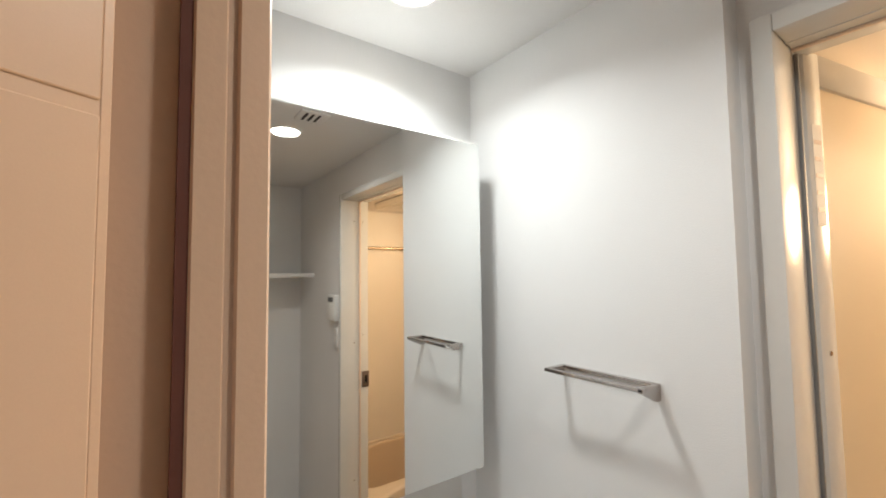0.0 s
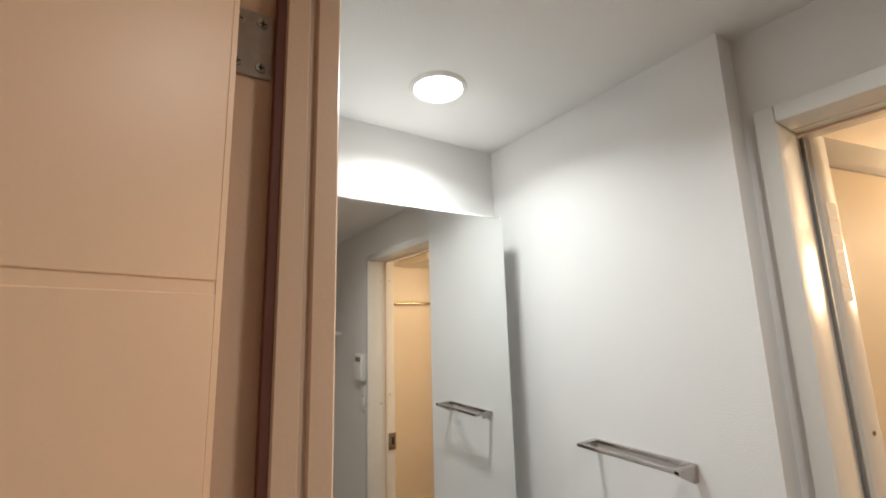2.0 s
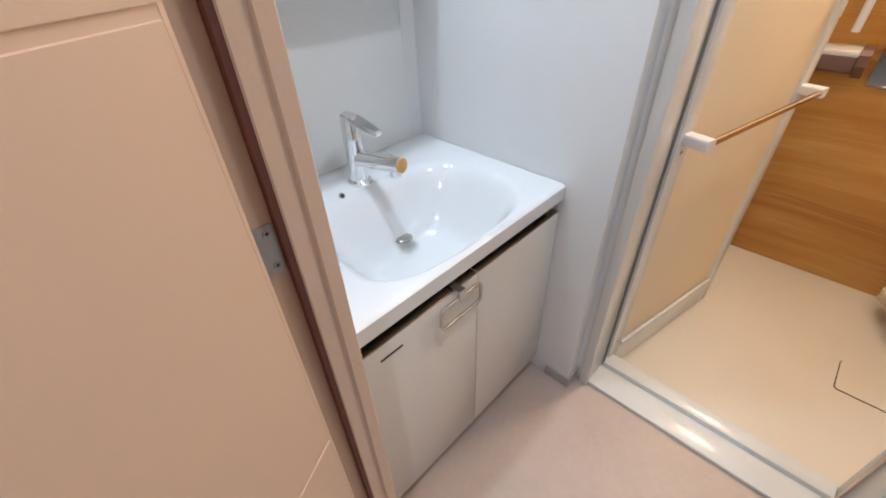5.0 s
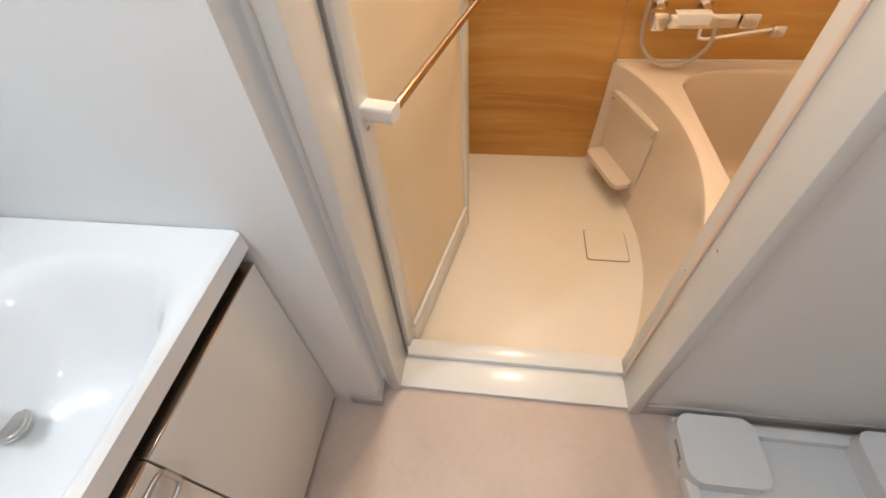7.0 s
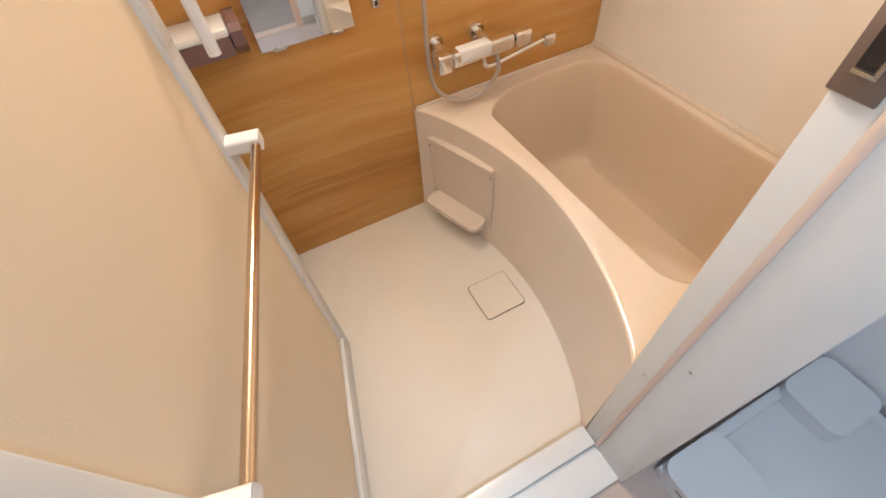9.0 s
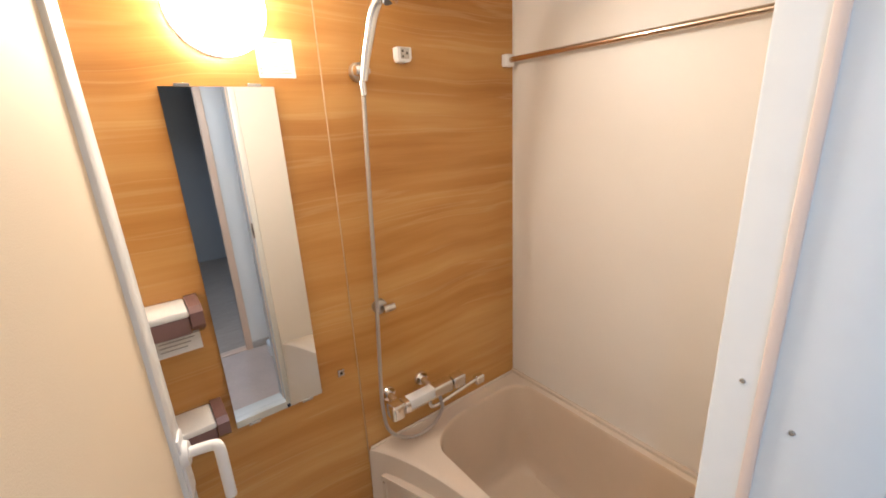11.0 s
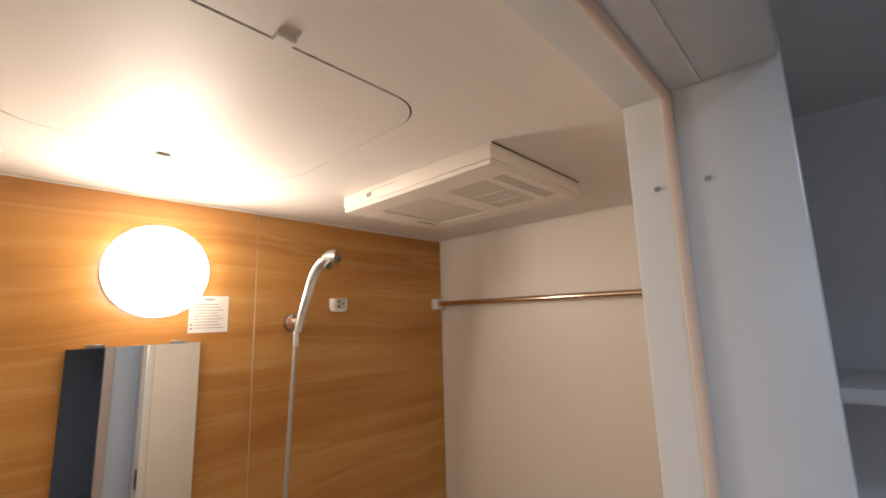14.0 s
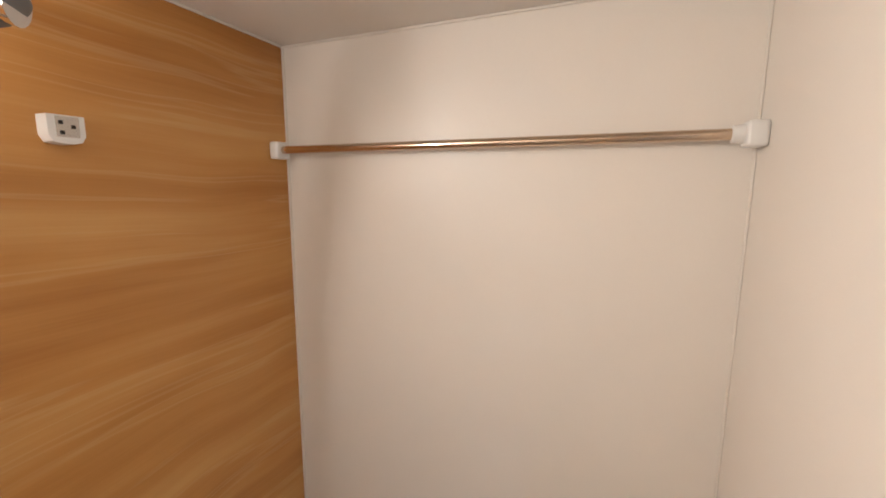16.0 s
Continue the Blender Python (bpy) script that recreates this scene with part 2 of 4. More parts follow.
def tube(name, mat, path, radius, sides=14, parent=None, ribs=0.0):
    """A round tube along a path; radius is one number or one for each point."""
    bm = bmesh.new()
    path = [Vector(p) for p in path]
    rings = []
    side = None
    for k, p in enumerate(path):
        ahead = (path[min(k + 1, len(path) - 1)] - path[max(k - 1, 0)]).normalized()
        if side is None:
            side = ahead.orthogonal().normalized()
        side = (side - ahead * side.dot(ahead)).normalized()
        other = ahead.cross(side)
        r = radius[k] if isinstance(radius, (list, tuple)) else radius
        r += ribs * (k % 2)
        rings.append([bm.verts.new(p + r * (math.cos(a) * side + math.sin(a) * other)) for a in (2 * math.pi * j / sides for j in range(sides))])
    for a, b in zip(rings, rings[1:]):
        for j in range(sides):
            bm.faces.new((a[j], a[(j + 1) % sides], b[(j + 1) % sides], b[j]))
    bm.faces.new(rings[0][::-1])
    bm.faces.new(rings[-1])
    return shape(name, bm, mat, parent, smooth=True)


def outline_round(x0, y0, x1, y1, r, steps=6):
    pts = []
    for cx, cy, a0 in ((x1 - r, y1 - r, 0), (x0 + r, y1 - r, 90), (x0 + r, y0 + r, 180), (x1 - r, y0 + r, 270)):
        for k in range(steps + 1):
            a = radians(a0 + 90 * k / steps)
            pts.append((cx + r * math.cos(a), cy + r * math.sin(a)))
    return pts


def prism(bm, pts, place, h0, h1):
    """A slab of an outline between two heights; place maps (u, v, h) to the world."""
    low = [bm.verts.new(place(u, v, h0)) for u, v in pts]
    top = [bm.verts.new(place(u, v, h1)) for u, v in pts]
    n = len(pts)
    for k in range(n):
        bm.faces.new((low[k], low[(k + 1) % n], top[(k + 1) % n], top[k]))
    bm.faces.new(low[::-1])
    bm.faces.new(top)


def slab(name, mat, pts, place, h0, h1, bevel=0.0, parent=None):
    bm = bmesh.new()
    prism(bm, pts, place, h0, h1)
    if bevel:
        bmesh.ops.bevel(bm, geom=[e for e in bm.edges if e.calc_face_angle(0) > 0.9], offset=bevel, segments=2, affect="EDGES", profile=0.5)
    return shape(name, bm, mat, parent, smooth=True)


ON_FLOOR = lambda u, v, h: (u, v, h)
FAR_Y = 1.311                                # wood wall of the bathroom
ON_FAR = lambda u, v, h: (u, FAR_Y - h, v)   # on the wood wall, out into the room
NEAR_Y = 0.200                               # bathroom's door wall
BX0, BX1 = 0.60, 2.198
XR = 2.07                                    # washroom's far side wall
YE0, YE1 = -0.773, -0.697                    # entry wall
EX0, EX1 = 0.594, 1.335                      # entry opening
DX0, DX1, DTOP = 0.694, 1.346, 2.025         # bathroom opening
STEP_X, STEP_Y = 0.643, 0.058


def structure(ob, label="", category=""):
    return tagged(ob, label, category, kind="structure")


# ---- structure ----
structure(boxes("floor", FLOOR_CF, [((-0.1, YE0, -0.06), (XR + 0.1, STEP_Y, 0.0))]), "beige mottled vinyl floor of the washroom", "floor")
structure(boxes("floor_hall", HALL_FLOOR, [((-0.3, -3.6, -0.06), (2.6, YE0, -0.002))]), "brown wooden hall floor in the dark", "floor")
structure(boxes("wall_basin", WALLPAPER, [((-0.1, YE0, 0), (0.0, 0.0, ZC))]), "white papered wall behind the basin", "wall")
structure(boxes("wall_towel", WALLPAPER, [((-0.1, 0.0, 0), (STEP_X, STEP_Y, ZC))]), "white papered wall beside the basin", "wall")
structure(boxes("wall_bath_door", WALLPAPER, [((STEP_X, STEP_Y, 0), (DX0 - 0.03, 0.15, ZC)), ((DX1 + 0.03, STEP_Y, 0), (XR + 0.1, 0.15, ZC)),
                                              ((DX0 - 0.03, STEP_Y, DTOP + 0.03), (DX1 + 0.03, 0.15, ZC))]), "white papered wall round the bathroom door", "wall")
structure(boxes("wall_shelf_side", WALLPAPER, [((XR, YE0, 0), (XR + 0.1, STEP_Y, ZC))]), "white papered end wall with a shelf", "wall")
structure(boxes("wall_entry", WALLPAPER, [((-0.1, YE0, 0), (EX0 - 0.028, YE1, ZC)), ((EX1 + 0.028, YE0, 0), (XR + 0.1, YE1, ZC)),
                                          ((EX0 - 0.028, YE0, 2.15), (EX1 + 0.028, YE1, ZC))]), "white papered wall round the entry door", "wall")
structure(boxes("ceiling", CEILING, [((-0.1, YE0, ZC), (XR + 0.1, STEP_Y + 0.09, ZC + 0.1))]), "white papered washroom ceiling", "ceiling")
# plain walls added to close the hall, greyed so that it stays dark
structure(boxes("wall_hall", HALL_WALL_DARKENED, [((-0.3, -3.6, 0), (-0.2, YE0, 2.4)), ((2.5, -3.6, 0), (2.6, YE0, 2.4)), ((-0.3, -3.7, 0), (2.6, -3.6, 2.4)),
                                         ((-0.3, YE0, 0), (-0.1, YE1, 2.4)), ((XR + 0.1, YE0, 0), (2.6, YE1, 2.4))]), "plain closing hall walls, coloured grey for the dark of the hall", "wall")
structure(boxes("ceiling_hall", CEILING, [((-0.3, -3.6, ZC), (2.6, YE0, ZC + 0.1))]), "hall ceiling", "ceiling")
structure(boxes("baseboard", BASE_GREY, [((0.56, -0.008, 0), (STEP_X, 0.0, 0.045)), ((STEP_X, -0.008, 0), (STEP_X + 0.008, STEP_Y, 0.045)),
                                         ((DX1 + 0.034, STEP_Y - 0.009, 0), (XR, STEP_Y, 0.055)), ((XR - 0.009, YE1, 0), (XR, STEP_Y - 0.009, 0.055)),
                                         ((EX1 + 0.03, YE1, 0), (XR - 0.009, YE1 + 0.009, 0.055))], 0.002), "grey vinyl baseboard strip", "baseboard")

# bathroom shell
structure(boxes("wall_bath_left", BATH_WALL, [((BX0 - 0.04, 0.15, ZF), (BX0, FAR_Y + 0.04, ZB))]), "cream bathroom wall panel", "wall")
structure(boxes("wall_bath_long", BATH_WALL, [((BX1, 0.15, ZF), (BX1 + 0.04, FAR_Y + 0.04, ZB))]), "cream bathroom wall panel over the tub", "wall")
structure(boxes("wall_bath_near", BATH_WALL, [((BX0, 0.15, ZF), (DX0 - 0.03, NEAR_Y, ZB)), ((DX1 + 0.03, 0.15, ZF), (BX1, NEAR_Y, ZB)),
                                              ((DX0 - 0.03, 0.15, 2.070), (DX1 + 0.03, NEAR_Y, ZB))]), "cream bathroom wall panel round the door", "wall")
wood_wall = structure(boxes("wall_bath_wood", BATH_WALL, [((BX0, FAR_Y + 0.006, ZF), (BX1, FAR_Y + 0.04, ZB))]), "bathroom wall clad with honey wood-print panels", "wall")
for lo, hi in ((BX0, 1.381), (1.385, BX1)):
    boxes("panel", WOOD, [((lo, FAR_Y, ZF), (hi, FAR_Y + 0.0055, ZB))], 0.001, wood_wall, seg=1)
boxes("joint_strip", JOINT, [((1.3815, FAR_Y - 0.001, ZF), (1.3845, FAR_Y + 0.004, ZB))], 0.001, wood_wall, seg=1)
structure(boxes("trim_bath_corner", BATH_WALL, [((BX1 - 0.006, FAR_Y - 0.006, 0.42), (BX1, FAR_Y, ZB)), ((BX1 - 0.005, NEAR_Y, 0.42), (BX1, NEAR_Y + 0.005, ZB)),
                                               ((BX0, FAR_Y - 0.006, ZB - 0.006), (BX1 - 0.006, FAR_Y, ZB)), ((BX1 - 0.006, NEAR_Y, ZB - 0.006), (BX1, FAR_Y - 0.006, ZB))], 0.002),
          "thin cream corner bead of the bathroom", "trim")
structure(boxes("floor_bath", BATH_FLOOR, [((BX0, 0.15, ZF - 0.05), (BX1, FAR_Y + 0.04, ZF))]), "cream textured bathroom floor", "floor")


def bath_ceiling():
    """Ceiling panel with a flush round-cornered hatch in a narrow dark slit."""
    hx0, hy0, hx1, hy1 = 0.812, 0.482, 1.312, 0.965
    outer = [(BX1, FAR_Y), (BX0, FAR_Y), (BX0, 0.15), (BX1, 0.15)]
    ring = outline_round(hx0, hy0, hx1, hy1, 0.07, 8)
    bm = bmesh.new()
    corner = [bm.verts.new((*p, ZB)) for p in outer]
    ins = [bm.verts.new((*p, ZB)) for p in ring]
    up = [bm.verts.new((*p, ZB + 0.03)) for p in ring]
    n = len(ring)
    q = n // 4
    for c in range(4):
        for k in range(c * q, c * q + q - 1):
            bm.faces.new((corner[c], ins[k], ins[k + 1]))
        k = c * q + q - 1
        bm.faces.new((corner[c], ins[k], ins[(k + 1) % n], corner[(c + 1) % 4]))
    for k in range(n):
        bm.faces.new((ins[k], ins[(k + 1) % n], up[(k + 1) % n], up[k]))
    prism(bm, outline_round(hx0 + 0.004, hy0 + 0.004, hx1 - 0.003, hy1 - 0.003, 0.067, 8), ON_FLOOR, ZB - 0.0005, ZB + 0.02)
    add_box(bm, (BX0, 0.15, ZB + 0.031), (BX1, FAR_Y, ZB + 0.05))
    for lx, ly in ((1.060, 0.474), (1.050, 0.972)):
        add_box(bm, (lx - 0.012, ly - 0.008, ZB - 0.006), (lx + 0.012, ly + 0.008, ZB + 0.004), 0.002)
    return shape("ceiling_bath", bm, BATH_CEIL)


structure(bath_ceiling(), "cream bathroom ceiling panel with a flush hatch", "ceiling")

# bathroom door frame and sill
frame_1 = structure(group_at("door_frame_1"), "white vinyl bathroom door frame", "door frame")
FY0, FY1 = 0.043, 0.192
boxes("jamb", VINYL, [((DX0 - 0.030, FY0, 0.0), (DX0, FY1, DTOP + 0.03))], 0.003, frame_1)
boxes("jamb", VINYL, [((DX1, FY0, 0.0), (DX1 + 0.030, FY1, DTOP + 0.03))], 0.003, frame_1)
boxes("head", VINYL, [((DX0, FY0 + 0.001, DTOP), (DX1, FY1, DTOP + 0.03))], 0.003, frame_1)
boxes("seal", PEACH_SEAL, [((DX1 - 0.004, 0.138, 0.02), (DX1 - 0.0002, 0.150, DTOP - 0.002)), ((DX0, 0.138, DTOP - 0.004), (DX1 - 0.004, 0.150, DTOP - 0.0002))], 0.0015, frame_1)
boxes("seal", RUBBER, [((DX0 + 0.0002, 0.150, 0.02), (DX0 + 0.006, 0.158, DTOP - 0.006))], 0.001, frame_1)
boxes("rib", VINYL, [((DX0, 0.108, DTOP - 0.0018), (DX1 - 0.004, 0.111, DTOP + 0.001))], 0.0006, frame_1, 1)
boxes("sill", VINYL, [((DX0 - 0.028, STEP_Y - 0.004, 0.0), (DX1 + 0.028, 0.150, 0.014)), ((DX0, 0.150, ZF), (DX1, 0.205, 0.030))], 0.004, frame_1)
for sy, sz in ((0.115, 1.92), (0.164, 1.92), (0.115, 1.30), (0.164, 1.337), (0.115, 0.62), (0.164, 0.50)):
    lathe("screw", STEEL, [(0.0, 0.0002), (0.0012, 0.0012), (0.0028, 0.0010), (0.0032, 0.0)], (DX1 - 0.0002, sy, sz), (-1, 0, 0), 12, frame_1)
strike = lathe("strike_dish", SLOT_SHADE, [(0.0, -0.001), (0.006, 0.0012), (0.0075, 0.0015)], (DX1 - 0.004, 0.176, 1.105), (-1, 0, 0), 12, frame_1)
boxes("strike_plate", STRIKE, [((DX1 - 0.004, 0.156, 1.070), (DX1 - 0.0002, 0.195, 1.150))], 0.0012, frame_1)
boxes("strike_lip", STEEL, [((DX1 - 0.006, 0.166, 1.09), (DX1 - 0.004, 0.170, 1.13)), ((DX1 - 0.006, 0.166, 1.088), (DX1 - 0.004, 0.186, 1.092))], 0.0008, frame_1)
boxes("strike_hole", SLOT_SHADE, [((DX1 - 0.0052, 0.171, 1.093), (DX1 - 0.0042, 0.185, 1.130))], 0.0, frame_1)

# entry door frame
frame_2 = structure(group_at("door_frame_2"), "cream laminate entry door frame with a rebate", "door frame")


def jamb_profile(sign, x):
    """Plan of the jamb: hinge rebate, stop, groove and inner face."""
    pts = [(0.0, YE0 - 0.012), (0.0, -0.7425), (0.012, -0.7425), (0.012, -0.738), (0.015, -0.736), (0.015, -0.719), (0.011, -0.7175), (0.011, -0.712),
           (0.015, -0.7105), (0.015, YE1 + 0.004), (0.012, YE1 + 0.006), (-0.028, YE1 + 0.006), (-0.028, YE0 - 0.012)]
    return [(x + sign * u, v) for u, v in pts]


slab("jamb", CREAM_EDGE, jamb_profile(1, EX0), ON_FLOOR, 0.0, 2.15, parent=frame_2)
slab("jamb", CREAM_EDGE, jamb_profile(-1, EX1), ON_FLOOR, 0.0, 2.15, parent=frame_2)
boxes("seal", GASKET, [((EX0 + 0.0003, -0.7440, 0.0), (EX0 + 0.0128, -0.7375, 2.117)), ((EX1 - 0.0128, -0.7440, 0.0), (EX1 - 0.0003, -0.7375, 2.117))], 0.0, frame_2)
boxes("head", CREAM_EDGE, [((EX0 + 0.015, -0.748, 2.118), (EX1 - 0.015, YE1 + 0.006, 2.15)), ((EX0, YE0 - 0.012, 2.132), (EX1, -0.7485, 2.15))], 0.001, frame_2)
structure(boxes("threshold", CREAM_EDGE, [((EX0 + 0.015, YE0, 0.0), (EX1 - 0.015, YE1, 0.006))], 0.002), "flat cream threshold strip", "threshold")


# ---- things of the washroom ----
def entry_door():
    """Leaf with level grooves, swung out into the hall, on three hinges."""
    door = group_at("entry_door", 0.597, -0.792, 0)
    tagged(door, "cream laminate entry door with level grooves, standing open", "door")
    w, th, z0, z1, gr = 0.715, 0.036, 0.010, 2.126, 0.004
    cuts = [z0] + [z for g in (0.19, 0.706, 1.217, 1.731) for z in (g - gr, g + gr)] + [z1]
    spans = [((0.0, 0.003, z0), (w, th - 0.0016, z1))]
    for a, b in zip(cuts[0::2], cuts[1::2]):
        spans += [((0.004, th - 0.0032, a), (w, th, b)), ((0.0, 0.0, a), (w, 0.0032, b))]
    bm = bmesh.new()
    for k, (lo, hi) in enumerate(spans):
        add_box(bm, lo, hi, 0.0009 if k else 0.0, 1)
    shape("leaf", bm, CREAM_PAINT, door, True)
    boxes("edge_band", CREAM_EDGE, [((-0.0012, 0.0032, z0), (0.0038, th - 0.001, z1))], 0.0005, door, 1)
    for hz in (0.30, 1.000, 1.934):
        tube("hinge_pin", HINGE, [(-0.004, -0.004, hz - 0.03), (-0.004, -0.004, hz + 0.03)], 0.005, 10, door)
    door.rotation_euler = (0, 0, radians(-ENTRY_OPEN))
    return door


ENTRY_OPEN = 62
entry_door()
for hz in (0.30, 1.000, 1.934):
    plate = slab("hinge_plate", HINGE, outline_round(-0.783, hz - 0.029, -0.7455, hz + 0.029, 0.003, 3), lambda u, v, h: (EX0 + h, u, v), 0.0, 0.0022, parent=frame_2)
    for su, sv in ((-0.772, -0.019), (-0.754, -0.020), (-0.772, 0.019), (-0.754, 0.020)):
        lathe("screw", HINGE, [(0.0, 0.0002), (0.0012, 0.001), (0.0040, 0.0012), (0.0044, 0.0)], (EX0 + 0.0022, su, hz + sv), (1, 0, 0), 12, frame_2)
        boxes("screw_slot", SLOT_SHADE, [((EX0 + 0.0029, su - 0.0027, hz + sv - 0.0005), (EX0 + 0.0036, su + 0.0027, hz + sv + 0.0005)),
                                   ((EX0 + 0.0029, su - 0.0005, hz + sv - 0.0027), (EX0 + 0.0037, su + 0.0005, hz + sv + 0.0027))], 0.0, frame_2)


VY0, VY1, VX = -0.664, -0.002, 0.525         # vanity


def basin_top(parent):
    """Counter with the bowl sunk into it in one skin."""
    nx, ny = 56, 64
    bm = bmesh.new()
    cx, cy, ax, ay, zt = 0.335, -0.325, 0.170, 0.245, 0.733

    def height(x, y):
        u, v = (x - cx) / ax, (y - cy) / ay
        u = u * (1.0 if u > 0 else 0.95)
        d = (abs(u) ** 3.2 + abs(v) ** 3.2) ** (1 / 3.2)
        if d >= 1.06:
            z = zt
        else:
            e = min(1.0, max(0.0, (1.06 - d) / 0.58))
            drop = (e * e * (3 - 2 * e)) * 0.150
            z = zt - drop - 0.022 * max(0, 1 - math.hypot((x - 0.235) / 0.16, (y - cy) / 0.2)) * (1 if e > 0 else 0)
        edge = min(VX - x, 0.02)
        return z - (0.006 * (1 - edge / 0.008) ** 2 if edge < 0.008 else 0)

    grid = [[bm.verts.new((x, y, height(x, y))) for y in (VY0 + (VY1 - VY0) * j / ny for j in range(ny + 1))] for x in (VX * i / nx for i in range(nx + 1))]
    for i in range(nx):
        for j in range(ny):
            bm.faces.new((grid[i][j], grid[i + 1][j], grid[i + 1][j + 1], grid[i][j + 1]))
    rim = [grid[i][0] for i in range(nx + 1)] + [grid[nx][j] for j in range(1, ny + 1)] + [grid[i][ny] for i in range(nx - 1, -1, -1)] + [grid[0][j] for j in range(ny - 1, 0, -1)]
    low = [bm.verts.new((v.co.x, v.co.y, 0.690)) for v in rim]
    for k in range(len(rim)):
        bm.faces.new((rim[k], rim[(k + 1) % len(rim)], low[(k + 1) % len(rim)], low[k]))
    return shape("basin_top", bm, CERAMIC, parent, True), height


def vanity():
    ob = group_at("washbasin_cabinet", 0, 0, 0)
    tagged(ob, "glossy cream two-door cabinet with a white moulded basin top", "washbasin")
    boxes("body", CABINET, [((0.0, VY0 + 0.002, 0.0), (0.480, VY1 - 0.001, 0.56)), ((0.0, VY0 + 0.002, 0.56), (0.480, VY0 + 0.02, 0.689)), ((0.0, VY1 - 0.02, 0.56), (0.480, VY1 - 0.001, 0.689))], 0.001, ob, 1)
    # near-black strip for the shade in the gap above the doors
    boxes("finger_gap_shade", SLOT_SHADE, [((0.478, VY0 + 0.006, 0.640), (0.484, VY1 - 0.004, 0.6895))], 0.0, ob)
    for a, b in ((VY0 + 0.003, -0.3345), (-0.3315, VY1 - 0.003)):
        boxes("door", CABINET, [((0.502, a, 0.058), (0.519, b, 0.650))], 0.0018, ob)
        boxes("pull_strip", BRASSY, [((0.490, a, 0.6502), (0.5195, b, 0.6535))], 0.001, ob, 1)
    boxes("toe_kick", BROWN_SLOT, [((0.480, VY0 + 0.004, 0.0), (0.486, VY1 - 0.004, 0.056))], 0.0, ob)
    boxes("slot_mark", BROWN_SLOT, [((0.5185, -0.613, 0.610), (0.5202, -0.558, 0.615))], 0.0, ob)
    _, height = basin_top(ob)
    dz = height(0.225, -0.300)
    lathe("drain", STEEL, [(0.0, 0.006), (0.015, 0.0065), (0.021, 0.005), (0.0225, 0.002), (0.026, 0.0015), (0.027, 0.0)], (0.225, -0.300, dz + 0.001), (0, 0, 1), 28, ob)
    oz = height(0.140, -0.408)
    lathe("overflow", STEEL, [(0.0045, 0.0005), (0.0055, 0.0015), (0.008, 0.001), (0.009, -0.001)], (0.140, -0.408, oz + 0.001), (0.75, 0.05, 0.65), 18, ob)
    lathe("overflow_hole", SLOT_SHADE, [(0.0, 0.0012), (0.005, 0.0012)], (0.140, -0.408, oz + 0.001), (0.75, 0.05, 0.65), 14, ob)


vanity()


def faucet():
    """Single-lever mixer with a pull-out spout and a lift rod."""
    fx, fy, fz = 0.114, -0.333, 0.733
    ob = tagged(group_at("faucet", fx, fy, fz), "chrome single-lever basin mixer with an amber spout cap", "faucet")
    lathe("column", CHROME, [(0.0, 0.0), (0.027, 0.0), (0.027, 0.006), (0.021, 0.012), (0.0205, 0.105), (0.0215, 0.107), (0.0215, 0.112), (0.0205, 0.114), (0.020, 0.150), (0.016, 0.158), (0.0, 0.160)], (0, 0, 0), (0, 0, 1), 32, ob)
    d = Vector((0.96, 0.20, 0.0)).normalized()
    tube("spout", CHROME, [Vector((0, 0, 0.062)) + d * s + Vector((0, 0, 0.08 * s)) for s in (0.0, 0.05, 0.10, 0.128)], [0.019, 0.0175, 0.0165, 0.0165], 20, ob)
    tip = Vector((0, 0, 0.062)) + d * 0.128 + Vector((0, 0, 0.010))
    lathe("spout_cap", AMBER, [(0.0, 0.008), (0.012, 0.0075), (0.0158, 0.005), (0.0163, 0.0)], tip, (d.x, d.y, 0.08), 24, ob)
    lathe("nozzle", CHROME, [(0.0, 0.0), (0.011, 0.0), (0.0125, 0.004), (0.0125, 0.026)], tip - d * 0.016 - Vector((0, 0, 0.030)), (0, 0, 1), 20, ob)
    bm = bmesh.new()
    prism(bm, [(0.012, -0.017), (0.055, -0.012), (0.078, -0.010), (0.080, 0.010), (0.055, 0.012), (0.012, 0.017), (-0.016, 0.012), (-0.016, -0.012)], lambda u, v, h: (u * d.x - v * d.y, u * d.y + v * d.x, 0.152 + h - 0.34 * max(0, u)), 0.0, 0.011)
    bmesh.ops.bevel(bm, geom=list(bm.edges), offset=0.003, segments=2, affect="EDGES")
    shape("lever", bm, CHROME, ob, True)
    tube("lift_rod", CHROME, [(0.03, 0.072, 0.0), (0.03, 0.072, 0.045)], 0.0022, 8, ob)
    lathe("rod_knob", CHROME, [(0.0, 0.0), (0.006, 0.001), (0.0072, 0.005), (0.006, 0.009), (0.0, 0.010)], (0.03, 0.072, 0.044), (0, 0, 1), 14, ob)
    ob.scale = (1.12, 1.12, 1.12)
    return ob


faucet()


def door_towel_hanger():
    ob = tagged(group_at("towel_hanger", 0.519, -0.402, 0.645), "brushed steel loop hanger hooked over the cabinet door", "towel hanger")
    pts = outline_round(-0.062, -0.062, 0.062, -0.006, 0.014, 5)
    ring = [Vector((0.014, u, v)) for u, v in pts]
    tube("loop", STEEL, ring + ring[:2], 0.0042, 10, ob)
    boxes("hook_clip", STEEL, [((-0.020, -0.011, 0.009), (0.018, 0.011, 0.0125)), ((0.010, -0.011, -0.012), (0.019, 0.011, 0.0095))], 0.001, ob, 1)


door_towel_hanger()


